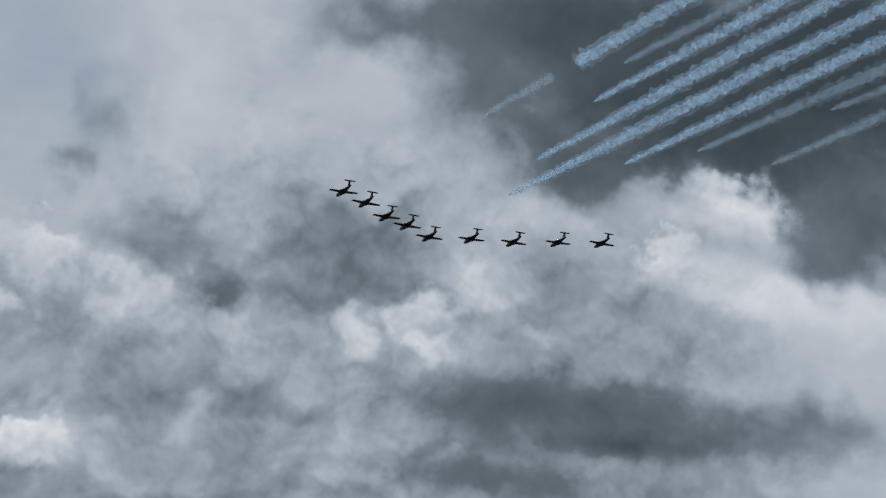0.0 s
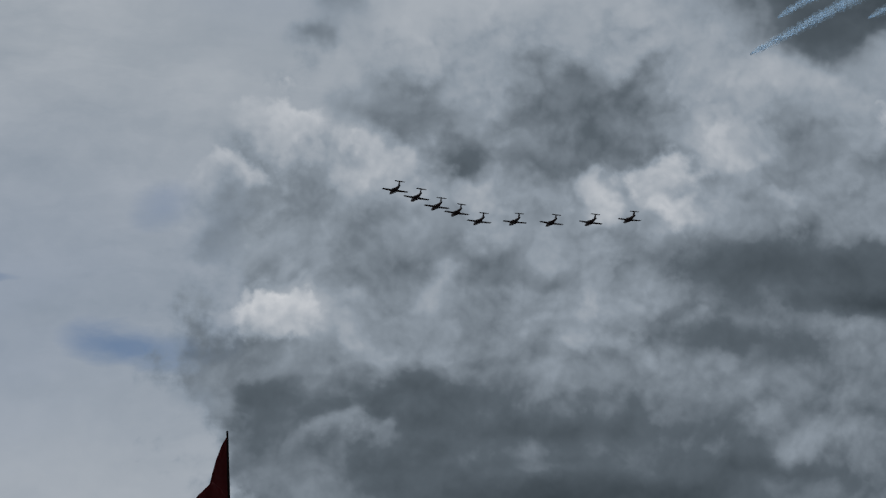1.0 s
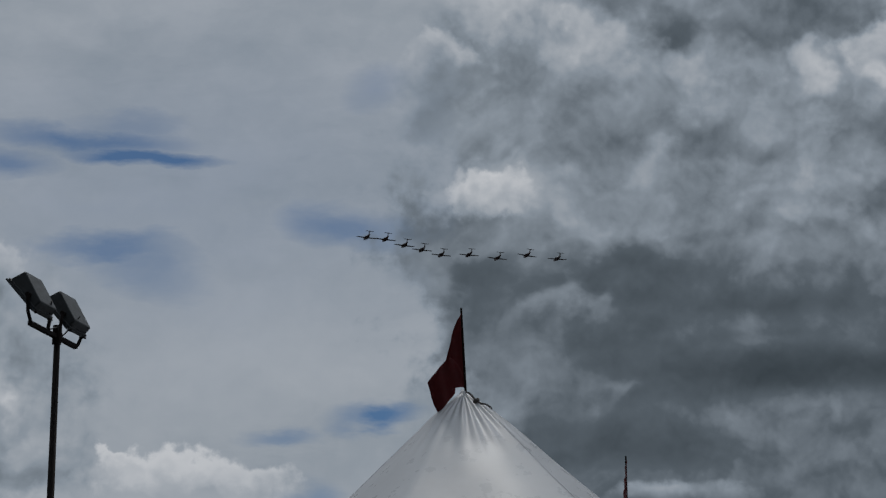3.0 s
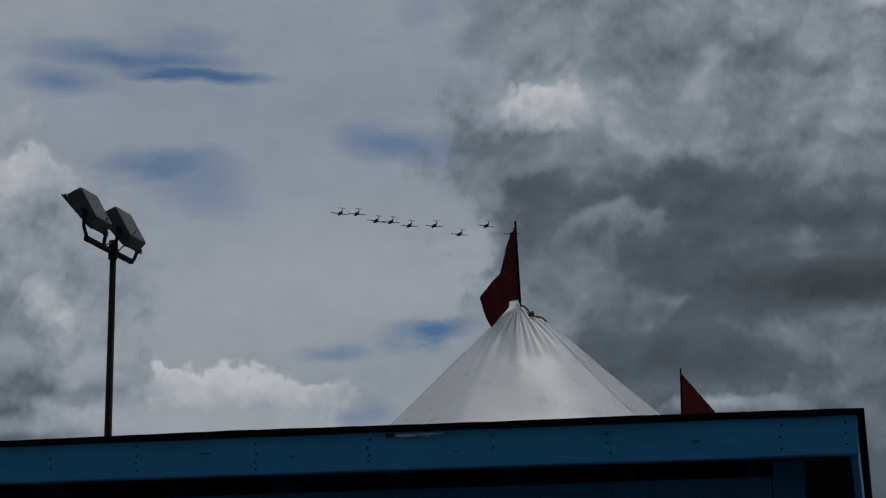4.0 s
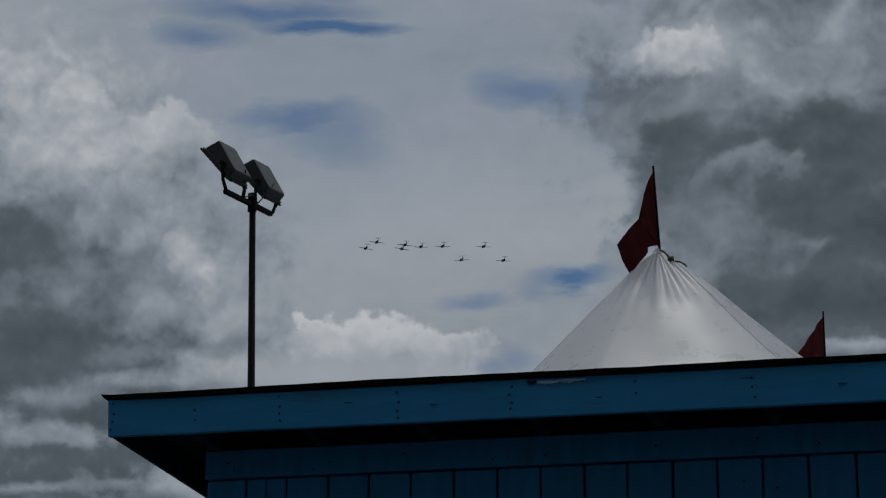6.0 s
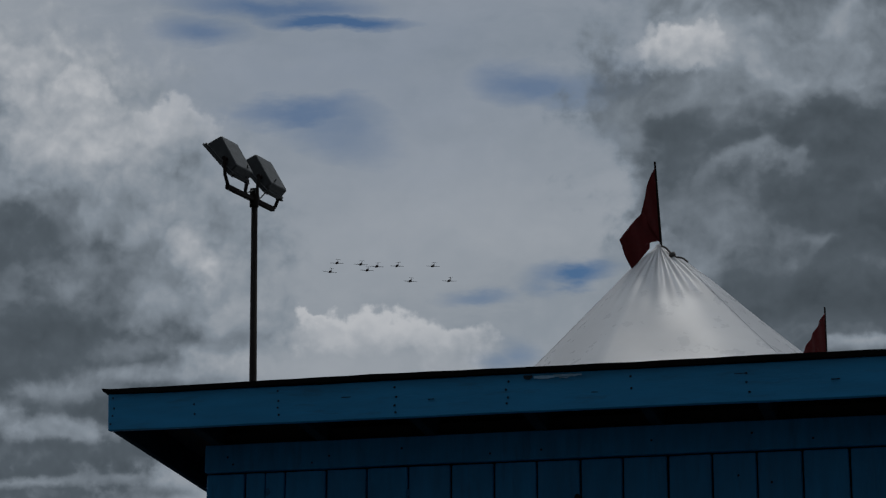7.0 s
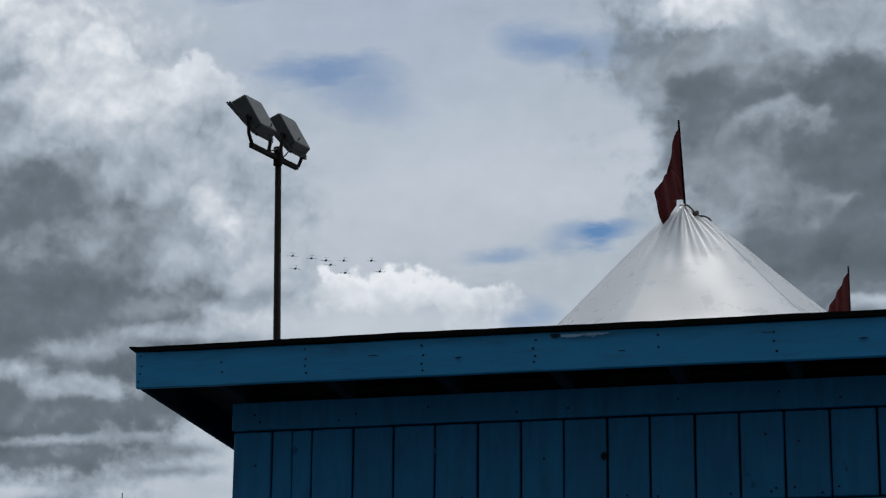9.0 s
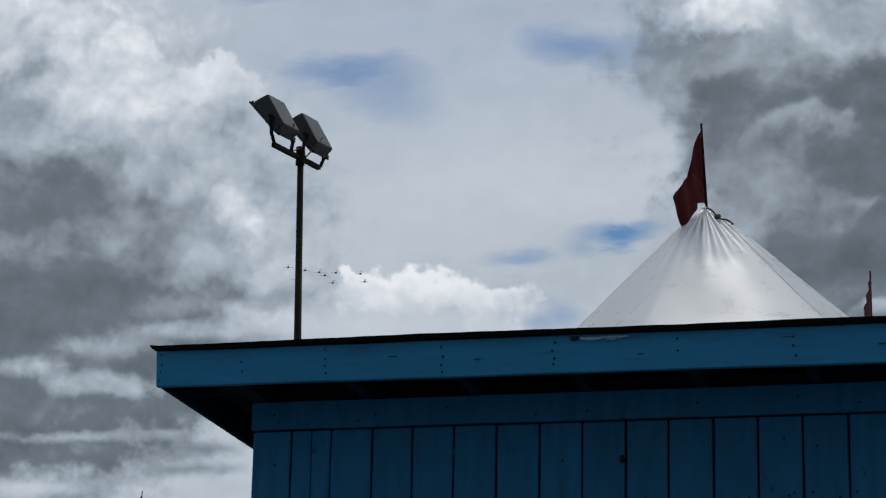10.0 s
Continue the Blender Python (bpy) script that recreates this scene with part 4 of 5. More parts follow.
def flag(x, y, z, lean, label, spread=1.0):
    """z: foot of the staff at the marquee's peak."""
    f = thing("flag", pose(x, y, z, 0, lean), label, "flag", "red flags on the marquees")
    part("staff", tube([(0, 0, -0.05), (0, 0, 0.5), (0, 0, 1.135)], [0.017, 0.016, 0.014], 10), STEEL, f, "thin dark staff")
    fly = [(-0.008, 1.06), (-0.075, 0.95), (-0.16, 0.74), (-0.205, 0.58), (-0.25, 0.40)]
    if spread > 1:   # blown out into a plain triangle
        fly = [(-0.008, 1.06), (-0.12 * spread, 0.70), (-0.26 * spread, 0.28)]
    upper = part("upper_cloth", cloth(fly,
                                      [(-0.004, 1.05), (-0.004, 0.85), (-0.004, 0.6), (-0.004, 0.3), (-0.004, 0.02)], 22, 12, 0.018, 0.4), RED_CLOTH, f, smooth=True)
    lobe = part("hanging_cloth", cloth([(-0.245, 0.42), (-0.40, 0.27), (-0.57, 0.06), (-0.52, -0.12), (-0.41, -0.32)],
                                       [(-0.20, 0.44), (-0.10, 0.36), (-0.015, 0.22), (-0.015, 0.06), (-0.15, 0.05), (-0.16, -0.04)], 20, 12, 0.022, 2.0), RED_CLOTH, f, "loose hanging corner of the cloth", smooth=True)
    return upper, lobe


marquee(2.633, 27.0, 9.02, "white vinyl marquee with a pointed pleated peak behind the kiosk")
marquee(6.05, 34.44, 8.92, "white vinyl marquee hidden behind the kiosk roof")
marquee(-10.27, 62.7, 8.97, "distant white vinyl marquee with a pointed peak")
flag_cloths = [flag(2.665, 27.0, 9.04, -3.0, "dark red cloth flag drooping from a thin staff on the peak"),
               flag(6.05, 34.44, 8.92, 0.0, "dark red cloth flag flapping on a thin dark staff", 2.4),
               flag(-10.27, 62.7, 8.95, 0.0, "small far red flag on a marquee peak", 1.6)]


# ---- jets: local y towards the nose, z up ----
def jet_meshes():
    def hull(stations, sides=18):
        rings = []
        for y, hw, zt, zb in stations:
            mid, hh = (zt + zb) / 2, (zt - zb) / 2
            rings.append([(hw * math.copysign(abs(math.cos(a)) ** 0.8, math.cos(a)), y, mid + hh * math.copysign(abs(math.sin(a)) ** 0.85, math.sin(a)))
                          for a in (2 * math.pi * k / sides for k in range(sides))])
        return loft(rings)

    def panel(root, tip, thick):
        """Flat tapered surface: root and tip as (x, y front, y rear, z)."""
        rings = []
        for (x, y0, y1, z), s in ((root, 1.0), (tip, 0.55)):
            c = y0 - y1
            prof = [(0, 0), (0.08, 0.6), (0.3, 1), (0.65, 0.65), (1, 0.05)]
            pts = [(x, y0 - c * f, z + g * thick * s / 2) for f, g in prof] + [(x, y0 - c * f, z - g * thick * s / 2) for f, g in prof[::-1]]
            rings.append(pts)
        return loft(rings)

    def fin():
        rings = []
        for z, y0, y1, t in ((0.45, -2.55, -4.55, 0.26), (1.9, -3.6, -4.9, 0.16)):
            c = y0 - y1
            prof = [(0, 0), (0.1, 0.6), (0.35, 1), (0.7, 0.6), (1, 0.05)]
            rings.append([(g * t / 2, y0 - c * f, z) for f, g in prof] + [(-g * t / 2, y0 - c * f, z) for f, g in prof[::-1]])
        return loft(rings)

    fuselage = hull([(4.85, 0.10, 0.02, -0.18), (4.5, 0.34, 0.22, -0.42), (3.7, 0.62, 0.42, -0.66), (2.6, 0.80, 0.58, -0.80), (1.2, 0.86, 0.62, -0.84), (-0.4, 0.82, 0.62, -0.80),
                     (-1.8, 0.66, 0.58, -0.62), (-3.2, 0.46, 0.52, -0.36), (-4.3, 0.30, 0.44, -0.16), (-4.7, 0.22, 0.38, -0.08)])
    canopy = hull([(3.1, 0.12, 0.55, 0.40), (2.5, 0.55, 0.92, 0.40), (1.5, 0.66, 1.08, 0.40), (0.5, 0.56, 0.95, 0.40), (-0.3, 0.20, 0.70, 0.40)])
    pieces = [("fuselage", fuselage, JET_PAINT, True, ""), ("canopy", canopy, JET_GLASS, True, "tinted cockpit canopy"), ("fin", fin(), JET_PAINT, False, "")]
    for s in (1, -1):
        pieces.append(("wing", panel((s * 0.6, 1.15, -1.15, -0.42), (s * 5.55, 0.62, -0.68, -0.28), 0.30), JET_PAINT, False, ""))
        pieces.append(("tailplane", panel((s * 0.02, -3.75, -5.0, 1.92), (s * 2.15, -4.1, -4.95, 1.92), 0.14), JET_PAINT, False, ""))
        pieces.append(("air_intake", hull([(1.55, 0.20, 0.24, -0.30), (1.2, 0.27, 0.28, -0.36), (-0.4, 0.26, 0.26, -0.34), (-1.5, 0.10, 0.12, -0.12)], 10), JET_PAINT, True, ""))
        pieces.append(("smoke_tank", hull([(1.0, 0.05, 0.05, -0.05), (0.6, 0.15, 0.15, -0.15), (-0.9, 0.15, 0.15, -0.15), (-1.6, 0.04, 0.04, -0.04)], 10), JET_PAINT, True, ""))
    exhaust = tube([(0, -4.55, 0.13), (0, -4.85, 0.14)], [0.25, 0.22], 14)
    pieces.append(("exhaust", exhaust, JET_GLASS, True, "dark jet pipe"))
    return pieces


def build_jets():
    first = thing("jet_aircraft", pose(0, 0, 400), "small straight-winged training jet with a T-tail, dark against the sky", "jet", "display formation")
    count = {}
    for name, bm, mat, smooth, label in jet_meshes():
        i = count.get(name, 0)
        count[name] = i + 1
        s = 1 if i == 0 else -1
        m = Matrix()
        if name == "air_intake":
            m = pose(s * 0.85, 0, 0.0)
        elif name == "smoke_tank":
            m = pose(s * 0.42, 0, -0.88)
        part(name, bm, mat, first, label, smooth, m)
    return [first] + [copy_thing(first, pose(0, 0, 400)) for _ in range(8)]


jets = build_jets()


# ---- smoke trails: start, end, density ----
TRAILS = (
    ((197.0, 554.8, 330), (208.7, 526.9, 330), 0.50),
    ((213.3, 517.5, 330), (238.4, 459.3, 330), 0.90),
    ((227.2, 513.8, 330), (248.1, 469.3, 330), 0.30),
    ((226.8, 537.8, 330), (265.0, 453.6, 330), 0.75),
    ((222.6, 578.5, 330), (282.3, 443.0, 330), 0.80),
    ((221.8, 604.4, 330), (294.6, 452.5, 330), 1.00),
    ((251.2, 573.9, 330), (303.1, 468.1, 330), 0.80),
    ((270.8, 559.6, 330), (311.5, 483.2, 330), 0.50),
    ((300.3, 523.9, 330), (318.4, 495.8, 330), 0.40),
    ((298.0, 562.1, 330), (325.5, 508.8, 330), 0.45),
)


def smoke_trail(a, b, density, seed):
    rnd = random.Random(seed)
    a, b = Vector(a), Vector(b)
    along = b - a
    length = along.length
    along.normalize()
    side = along.cross(Vector((0, 0, 1))).normalized()
    over = side.cross(along)
    young = 1.1 if density == 0.9 else 0.42     # one jet shut its smoke off late and stayed thick
    blunt = 1.5 if density == 0.9 else 5
    bm = bmesh.new()
    # two ragged sleeves, one within the other, and tufts torn off along the upper edge
    for layer, width in ((0, 1.35), (1, 2.3)):
        rings, steps, sides = [], int(length / 0.45), 12
        for i in range(steps + 1):
            s = length * i / steps
            grow = (young + (1 - young) * min(1, s / 60)) * min(1, 0.3 + s / blunt) * width
            bend = 0.5 * noise.noise(Vector((s * 0.05, seed, 0)))
            ring = []
            for k in range(sides):
                t = 2 * math.pi * k / sides
                r = grow * (1 + 0.8 * noise.noise(Vector((s * 0.75, math.cos(t) * 1.3 + seed * 9, math.sin(t) * 1.3 + layer * 5))))
                ring.append(a * 0 + along * s + side * (math.cos(t) * r + bend) + over * math.sin(t) * r)
            rings.append(ring)
        first = len(bm.faces)
        loft(rings, bm)
        bm.faces.ensure_lookup_table()
        for f in bm.faces[first:]:
            f.material_index = layer
            f.smooth = True
    me = bpy.data.meshes.new("smoke_trail")
    bm.to_mesh(me)
    bm.free()
    for m in ((SMOKE_CORE, SMOKE_EDGE) if density > 0.6 else (SMOKE_EDGE, SMOKE_FAINT)):
        me.materials.append(m)
    ob = new("smoke_trail", me)
    ob.location = a
    tagged(ob, "bluish-white ribbon of drifting display smoke" if density > 0.6 else "faint thinning ribbon of drifting display smoke", "smoke", "smoke trails", "stuff")


for number, (start, end, density) in enumerate(TRAILS):
    smoke_trail(start, end, density, number + 1)


# ---- bird ----
def build_bird():
    b = thing("bird", pose(0, 30, 5), "small dark bird in flight with raised wings", "bird")
    rings = []
    for y, r in ((-0.064, 0.003), (-0.04, 0.009), (-0.008, 0.016), (0.024, 0.014), (0.04, 0.009), (0.052, 0.010), (0.062, 0.006), (0.072, 0.001)):
        rings.append([(r * math.cos(t), y, r * math.sin(t)) for t in (2 * math.pi * k / 10 for k in range(10))])
    part("body", loft(rings), FEATHER, b, smooth=True)
    part("tail", loft([[(-0.005, -0.05, 0.002), (0.005, -0.05, 0.002), (0.005, -0.05, -0.002), (-0.005, -0.05, -0.002)], [(-0.018, -0.10, 0.001), (0.018, -0.10, 0.001), (0.018, -0.10, -0.001), (-0.018, -0.10, -0.001)]]), FEATHER, b)
    wings = []
    for s in (1, -1):
        prof = [(0.0, 0.028, -0.024), (0.048, 0.036, -0.02), (0.096, 0.024, -0.02), (0.136, 0.0, -0.018)]
        wings.append(part("wing", loft([[(s * x, y0, 0.002), (s * x, y1, 0.001), (s * x, y1, -0.001), (s * x, y0, -0.002)] for x, y0, y1 in prof]), FEATHER, b))
    return b, wings


bird, bird_wings = build_bird()


# ---- what moves ----
def motions():
    walk(jets[0], [
        (0, pose(172.3, 631.4, 338.8, 2.1, -6.6, 15.9)), (0.5, pose(152.4, 702.3, 343.7, 2.2, -4.1, 15.8)), (1, pose(132.2, 773.1, 348.3, 2.3, -2.4, 15.7)),
        (1.5, pose(112.1, 843.5, 353.5, 2.4, -0.8, 15.6)), (2, pose(92.9, 914.0, 359.5, 2.6, -3.3, 15.5)), (2.5, pose(72.9, 985.1, 366.3, 2.7, -0.1, 15.4)),
        (3.8, pose(22.8, 1175.0, 383.8, 3.2, -0.3, 15.1)), (4.5, pose(-4.2, 1280.9, 393.7, 3.5, 7.2, 14.9)), (5.5, pose(-42.7, 1436.6, 410.4, 3.9, 10.1, 14.7)),
        (7, pose(-99.3, 1681.1, 442.0, 4.6, 0.7, 14.3)), (7.5, pose(-117.6, 1759.8, 451.7, 4.8, 1.6, 14.2)), (8.5, pose(-153.6, 1920.4, 474.8, 5.3, 1.7, 14.0)),
        (9, pose(-171.7, 2002.3, 488.1, 5.6, 1.0, 13.9)), (9.5, pose(-190.2, 2085.4, 501.8, 5.8, 0.8, 13.8)), (10, pose(-207.3, 2169.7, 516.5, 6.1, 0.6, 13.7)),])
    walk(jets[1], [
        (0, pose(182.4, 639.3, 339.7, 2.1, -3.8, 15.9)), (0.5, pose(162.5, 710.6, 344.6, 2.2, -2.0, 15.8)), (1, pose(142.3, 781.4, 349.4, 2.3, -1.2, 15.7)),
        (1.5, pose(122.3, 852.1, 354.2, 2.4, -0.8, 15.6)), (2, pose(103.2, 922.4, 360.5, 2.6, -1.0, 15.5)), (2.5, pose(83.2, 993.0, 368.1, 2.7, 0.5, 15.4)),
        (3.8, pose(32.6, 1181.8, 385.6, 3.2, -0.9, 15.1)), (4.5, pose(5.5, 1286.3, 396.6, 3.5, 1.4, 14.9)), (5.5, pose(-33.9, 1439.8, 414.9, 3.9, 3.8, 14.7)),
        (7, pose(-93.9, 1679.6, 448.9, 4.6, -2.3, 14.3)), (7.5, pose(-113.9, 1757.9, 460.3, 4.8, -1.4, 14.2)), (8.5, pose(-154.4, 1917.7, 485.5, 5.3, -1.3, 14.0)),
        (9, pose(-174.5, 1999.2, 499.8, 5.6, -2.0, 13.9)), (9.5, pose(-197.0, 2081.9, 513.4, 5.8, -2.2, 13.8)), (10, pose(-215.6, 2166.1, 528.4, 6.1, -2.4, 13.7)),])
    walk(jets[2], [
        (0, pose(192.2, 647.8, 339.7, 2.1, -5.8, 15.9)), (0.5, pose(172.4, 719.0, 345.1, 2.2, -3.6, 15.8)), (1, pose(152.2, 790.0, 349.9, 2.3, -2.2, 15.7)),
        (1.5, pose(132.4, 860.5, 355.1, 2.4, -1.8, 15.6)), (2, pose(113.1, 930.7, 361.5, 2.6, -2.1, 15.5)), (2.5, pose(93.3, 1001.2, 368.6, 2.7, -1.2, 15.4)),
        (3.8, pose(44.0, 1189.5, 384.2, 3.2, 2.6, 15.1)), (4.5, pose(17.9, 1293.3, 394.2, 3.5, 4.7, 14.9)), (5.5, pose(-18.1, 1445.2, 411.7, 3.9, 9.0, 14.7)),
        (7, pose(-69.7, 1682.1, 443.7, 4.6, -1.6, 14.3)), (7.5, pose(-86.3, 1760.9, 454.7, 4.8, -0.8, 14.2)), (8.5, pose(-120.4, 1921.8, 478.8, 5.3, -0.7, 14.0)),
        (9, pose(-138.5, 2003.8, 492.3, 5.6, -1.3, 13.9)), (9.5, pose(-157.5, 2086.9, 506.8, 5.8, -1.6, 13.8)), (10, pose(-177.8, 2171.2, 521.5, 6.1, -1.8, 13.7)),])
    walk(jets[3], [
        (0, pose(202.0, 655.4, 341.1, 2.1, -3.6, 15.9)), (0.5, pose(182.2, 727.1, 346.2, 2.2, -3.0, 15.8)), (1, pose(162.0, 798.1, 351.3, 2.3, -2.2, 15.7)),
        (1.5, pose(142.1, 868.6, 356.7, 2.4, -2.4, 15.6)), (2, pose(122.9, 938.7, 363.0, 2.6, -0.4, 15.5)), (2.5, pose(103.3, 1009.3, 369.3, 2.7, -0.1, 15.4)),
        (3.8, pose(53.1, 1196.3, 385.6, 3.2, -1.4, 15.1)), (4.5, pose(26.2, 1298.9, 396.2, 3.5, -0.9, 14.9)), (5.5, pose(-13.1, 1448.7, 414.2, 3.9, 3.2, 14.7)),
        (7, pose(-74.9, 1680.7, 448.2, 4.6, -1.1, 14.3)), (7.5, pose(-95.5, 1759.4, 458.8, 4.8, -0.2, 14.2)), (8.5, pose(-136.4, 1919.3, 484.3, 5.3, -0.1, 14.0)),
        (9, pose(-156.7, 2001.0, 498.0, 5.6, -0.8, 13.9)), (9.5, pose(-177.8, 2084.1, 511.6, 5.8, -1.0, 13.8)), (10, pose(-198.2, 2168.3, 526.0, 6.1, -1.2, 13.7)),])
    walk(jets[4], [
        (0, pose(212.6, 663.2, 341.5, 2.1, -4.5, 15.9)), (0.5, pose(193.0, 735.0, 346.8, 2.2, -4.5, 15.8)), (1, pose(173.1, 806.3, 351.7, 2.3, -3.2, 15.7)),
        (1.5, pose(153.2, 876.8, 357.1, 2.4, -2.3, 15.6)), (2, pose(134.0, 947.0, 363.1, 2.6, -1.5, 15.5)), (2.5, pose(114.2, 1017.5, 369.4, 2.7, -0.3, 15.4)),
        (3.8, pose(64.3, 1203.3, 385.7, 3.2, -1.4, 15.1)), (4.5, pose(37.5, 1305.0, 396.2, 3.5, 0.1, 14.9)), (5.5, pose(-1.9, 1453.0, 414.1, 3.9, -1.4, 14.7)),
        (7, pose(-62.0, 1681.6, 446.8, 4.6, -1.1, 14.3)), (7.5, pose(-82.3, 1760.4, 457.5, 4.8, -0.2, 14.2)), (8.5, pose(-122.8, 1920.7, 482.7, 5.3, -0.1, 14.0)),
        (9, pose(-142.8, 2002.5, 496.3, 5.6, -0.8, 13.9)), (9.5, pose(-163.6, 2085.6, 510.0, 5.8, -1.0, 13.8)), (10, pose(-183.7, 2170.0, 524.4, 6.1, -1.2, 13.7)),])
    walk(jets[5], [
        (0, pose(229.8, 667.2, 344.7, 2.1, -6.2, 15.9)), (0.5, pose(210.0, 739.8, 350.3, 2.2, -6.2, 15.8)), (1, pose(189.5, 811.9, 355.0, 2.3, -4.9, 15.7)),
        (1.5, pose(169.4, 882.9, 360.2, 2.4, -4.0, 15.6)), (2, pose(150.0, 953.4, 366.1, 2.6, -3.7, 15.5)), (2.5, pose(129.9, 1023.9, 372.3, 2.7, -2.3, 15.4)),
        (3.8, pose(79.6, 1209.2, 387.9, 3.2, -1.4, 15.1)), (4.5, pose(52.8, 1310.3, 397.9, 3.5, -0.9, 14.9)), (5.5, pose(13.8, 1456.8, 415.4, 3.9, -3.7, 14.7)),
        (7, pose(-45.8, 1682.0, 447.3, 4.6, -2.3, 14.3)), (7.5, pose(-65.7, 1761.0, 457.7, 4.8, -1.4, 14.2)), (8.5, pose(-106.0, 1921.6, 483.0, 5.3, -1.3, 14.0)),
        (9, pose(-125.9, 2003.6, 496.4, 5.6, -2.0, 13.9)), (9.5, pose(-146.0, 2086.9, 510.3, 5.8, -2.2, 13.8)), (10, pose(-166.5, 2171.3, 524.5, 6.1, -2.4, 13.7)),])
    walk(jets[6], [
        (0, pose(247.4, 671.0, 347.3, 2.1, -4.1, 15.9)), (0.5, pose(227.1, 744.5, 353.1, 2.2, -3.6, 15.8)), (1, pose(206.6, 817.2, 357.9, 2.3, -2.8, 15.7)),
        (1.5, pose(186.1, 888.7, 363.2, 2.4, -2.4, 15.6)), (2, pose(166.4, 959.5, 368.9, 2.6, -0.5, 15.5)), (2.5, pose(146.2, 1030.3, 374.4, 2.7, -0.1, 15.4)),
        (3.8, pose(95.4, 1216.3, 386.0, 3.2, -0.3, 15.1)), (4.5, pose(68.5, 1317.3, 393.5, 3.5, -0.2, 14.9)), (5.5, pose(28.6, 1462.7, 408.4, 3.9, -8.7, 14.7)),
        (7, pose(-35.2, 1685.3, 435.6, 4.6, -1.6, 14.3)), (7.5, pose(-57.3, 1764.2, 446.4, 4.8, -0.7, 14.2)), (8.5, pose(-102.2, 1924.7, 471.2, 5.3, -0.6, 14.0)),
        (9, pose(-124.5, 2006.4, 485.2, 5.6, -1.3, 13.9)), (9.5, pose(-147.4, 2089.4, 499.6, 5.8, -1.5, 13.8)), (10, pose(-169.7, 2173.5, 514.4, 6.1, -1.7, 13.7)),])
    walk(jets[7], [
        (0, pose(266.0, 673.7, 350.7, 2.1, -6.3, 15.9)), (0.5, pose(245.7, 748.1, 356.7, 2.2, -6.3, 15.8)), (1, pose(224.9, 821.6, 361.3, 2.3, -2.9, 15.7)),
        (1.5, pose(203.8, 893.9, 366.4, 2.4, -0.3, 15.6)), (2, pose(183.8, 965.1, 371.8, 2.6, 2.8, 15.5)), (2.5, pose(163.3, 1036.0, 377.6, 2.7, 2.9, 15.4)),
        (3.8, pose(111.9, 1220.5, 392.2, 3.2, 2.5, 15.1)), (4.5, pose(84.9, 1320.3, 401.7, 3.5, -4.1, 14.9)), (5.5, pose(44.7, 1463.9, 417.6, 3.9, -2.0, 14.7)),
        (7, pose(-17.1, 1682.5, 447.5, 4.6, -1.7, 14.3)), (7.5, pose(-37.7, 1761.7, 458.2, 4.8, -0.8, 14.2)), (8.5, pose(-79.2, 1922.9, 482.9, 5.3, -0.7, 14.0)),
        (9, pose(-99.8, 2005.0, 496.9, 5.6, -1.4, 13.9)), (9.5, pose(-120.6, 2088.5, 510.3, 5.8, -1.6, 13.8)), (10, pose(-141.3, 2173.2, 524.1, 6.1, -1.8, 13.7)),])
    walk(jets[8], [
        (0, pose(284.5, 676.2, 353.7, 2.1, -3.9, 15.9)), (0.5, pose(264.2, 751.4, 360.2, 2.2, -6.9, 15.8)), (1, pose(243.2, 825.4, 365.5, 2.3, -5.1, 15.7)),
        (1.5, pose(222.1, 898.5, 369.9, 2.4, -4.7, 15.6)), (2, pose(201.9, 970.3, 374.6, 2.6, 0.5, 15.5)), (2.5, pose(181.1, 1041.8, 379.4, 2.7, -0.3, 15.4)),
        (3.8, pose(128.4, 1227.1, 390.5, 3.2, -5.9, 15.1)), (4.5, pose(100.4, 1326.9, 397.2, 3.5, -1.6, 14.9)), (5.5, pose(59.5, 1469.8, 410.0, 3.9, -1.3, 14.7)),
        (7, pose(-3.9, 1685.6, 436.1, 4.6, -1.6, 14.3)), (7.5, pose(-25.5, 1764.7, 447.3, 4.8, -0.8, 14.2)), (8.5, pose(-69.5, 1925.8, 472.6, 5.3, -0.6, 14.0)),
        (9, pose(-91.5, 2007.8, 487.0, 5.6, -1.3, 13.9)), (9.5, pose(-114.3, 2091.0, 501.5, 5.8, -1.5, 13.8)), (10, pose(-136.8, 2175.4, 516.5, 6.1, -1.7, 13.7)),])
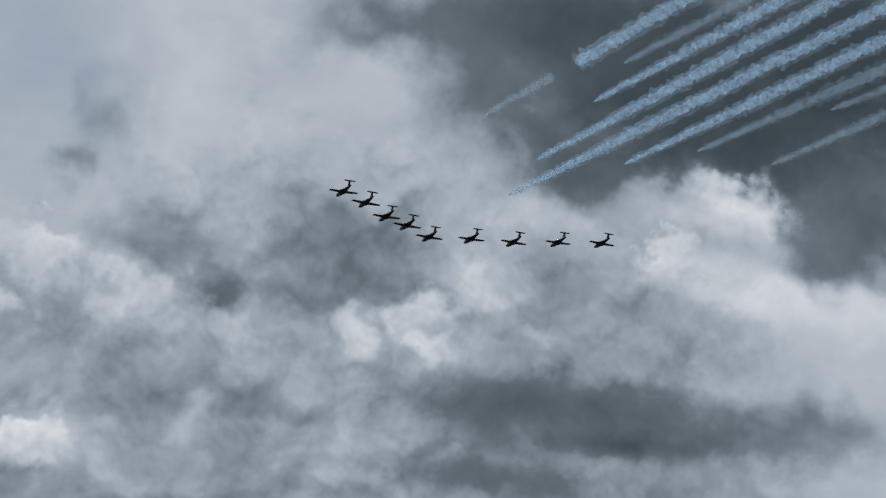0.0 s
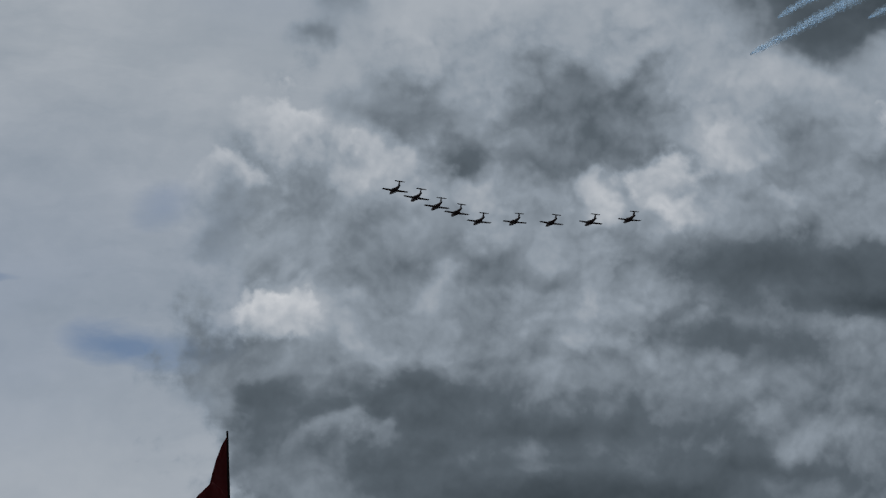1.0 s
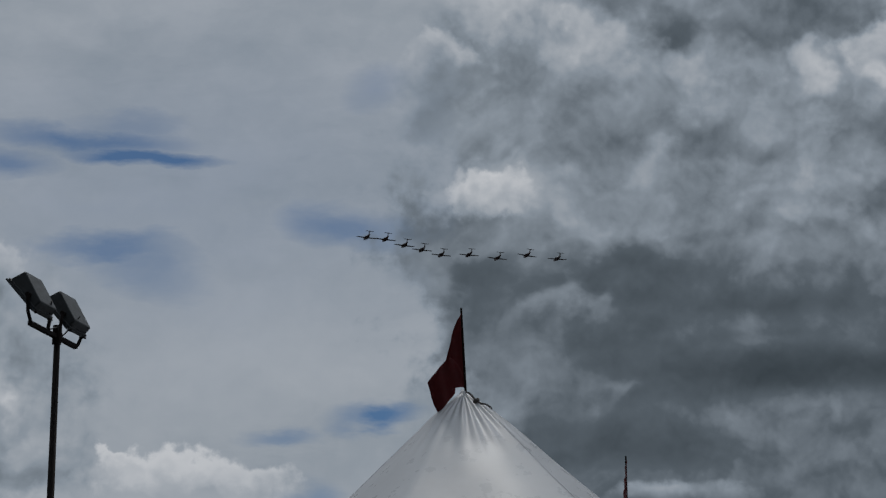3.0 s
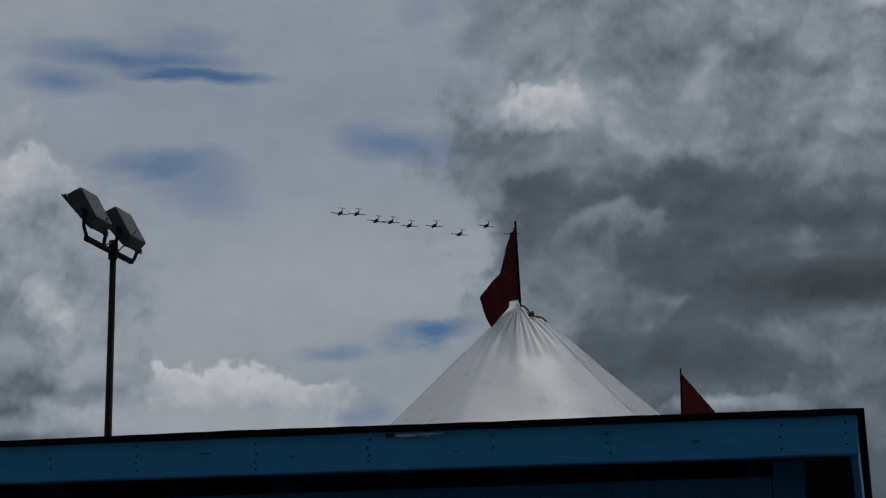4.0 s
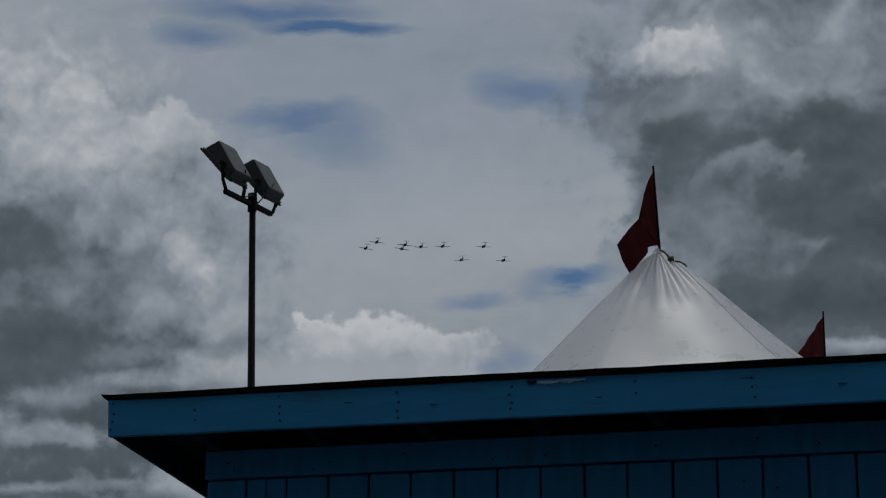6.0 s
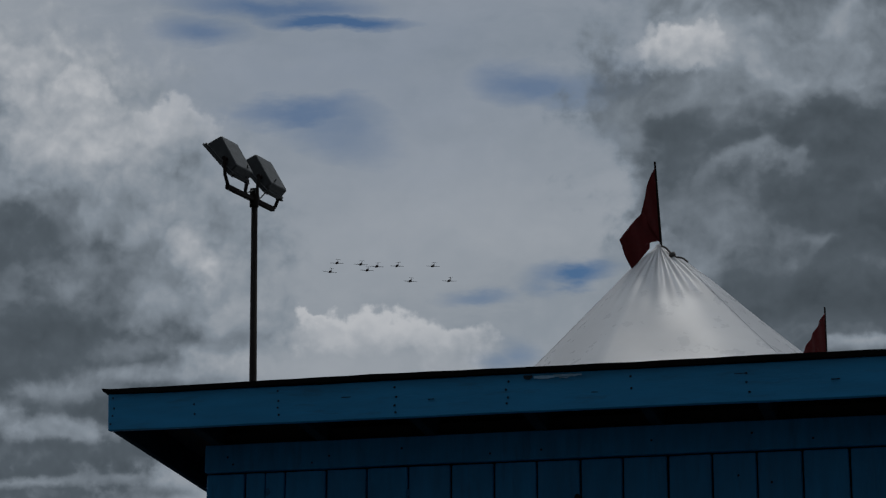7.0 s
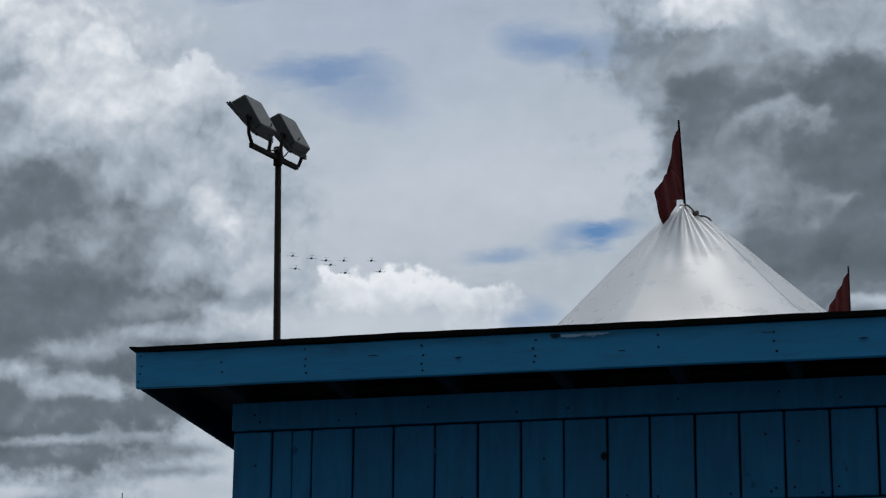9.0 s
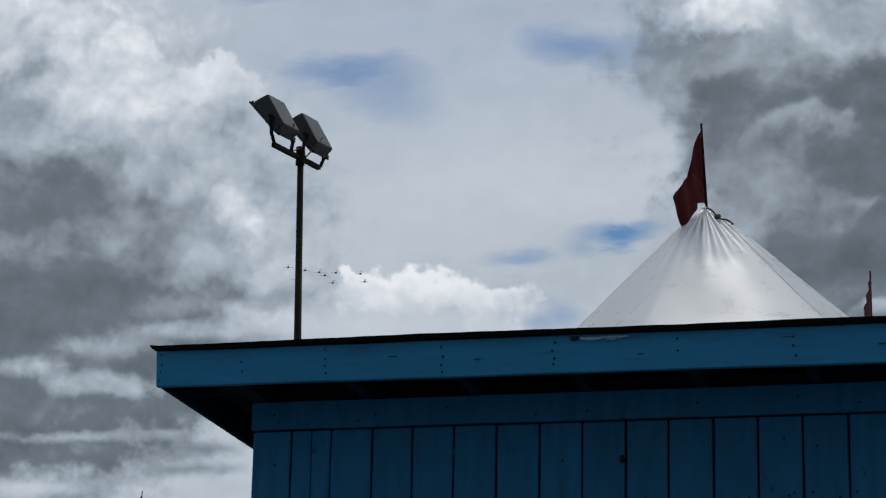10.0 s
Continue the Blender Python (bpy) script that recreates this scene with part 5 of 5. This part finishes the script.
    walk(bird, [
        (0.0, pose(1.5, 32.0, 4.2, 0, 0, 80)), (9.0, pose(1.0, 32.0, 4.3, 0, 0, 80)), (9.6, pose(-1.4, 32.0, 5.2, 0, -8, 78)),
        (10.0, pose(-4.06, 32.0, 5.63, 10, -20, 75))])
    for s, wing in zip((1, -1), bird_wings):
        walk(wing, [(0.0, pose(0, 0, 0.008, 0, -30 * s)), (9.0, pose(0, 0, 0.008, 0, -30 * s)), (9.4, pose(0, 0, 0.008, 0, 15 * s)),
                    (9.7, pose(0, 0, 0.008, 0, -35 * s)), (10.0, pose(0, 0, 0.008, 0, -20 * s))])
    # each flag swings round its staff; the loose corner follows late
    swings = (
        ((0, 40, 46), (0.5, 14, 20), (1, 9, 14), (1.5, 14, 32), (2, 28, 24), (2.5, 26, 18), (2.7, 32, 36), (3.2, 20, 30), (3.8, 20, 26), (4.5, 24, 26), (5, 18, 20), (5.5, 6, 6),
         (6.2, 24, 26), (6.8, 30, 30), (7, 26, 24), (7.5, 38, 34), (8, 26, 26), (8.3, 18, 16), (8.5, 20, 22), (9, 44, 50), (9.5, 36, 44), (9.8, 24, 34), (10, 32, 44)),
        ((0, 20, 26), (1, 50, 40), (2, 30, 45), (2.7, 60, 60), (3.3, 100, 95), (3.8, 128, 120), (4, 165, 160), (4.25, 130, 140), (4.5, 96, 92), (4.75, 50, 58), (5, 8, 8), (5.5, 66, 70), (6.2, 30, 30), (6.8, 40, 44), (7, 50, 46),
         (7.5, 34, 28), (8, 62, 66), (8.3, 66, 70), (8.5, 14, 12), (8.8, 62, 56), (9, 52, 50), (9.5, 78, 76), (10, 76, 74)),
        ((0, 30, 30), (2, 60, 50), (4, 20, 30), (6, 55, 55), (7.5, 50, 60), (8.3, 48, 52), (9, 60, 60), (10, 66, 70)))
    for (upper, lobe), rows in zip(flag_cloths, swings):
        walk(upper, [(t, pose(0, 0, 0, 0, 0, a - 8)) for t, a, b in rows])
        walk(lobe, [(t, pose(0, 0, 0, 0, 0, b - 8)) for t, a, b in rows])


motions()
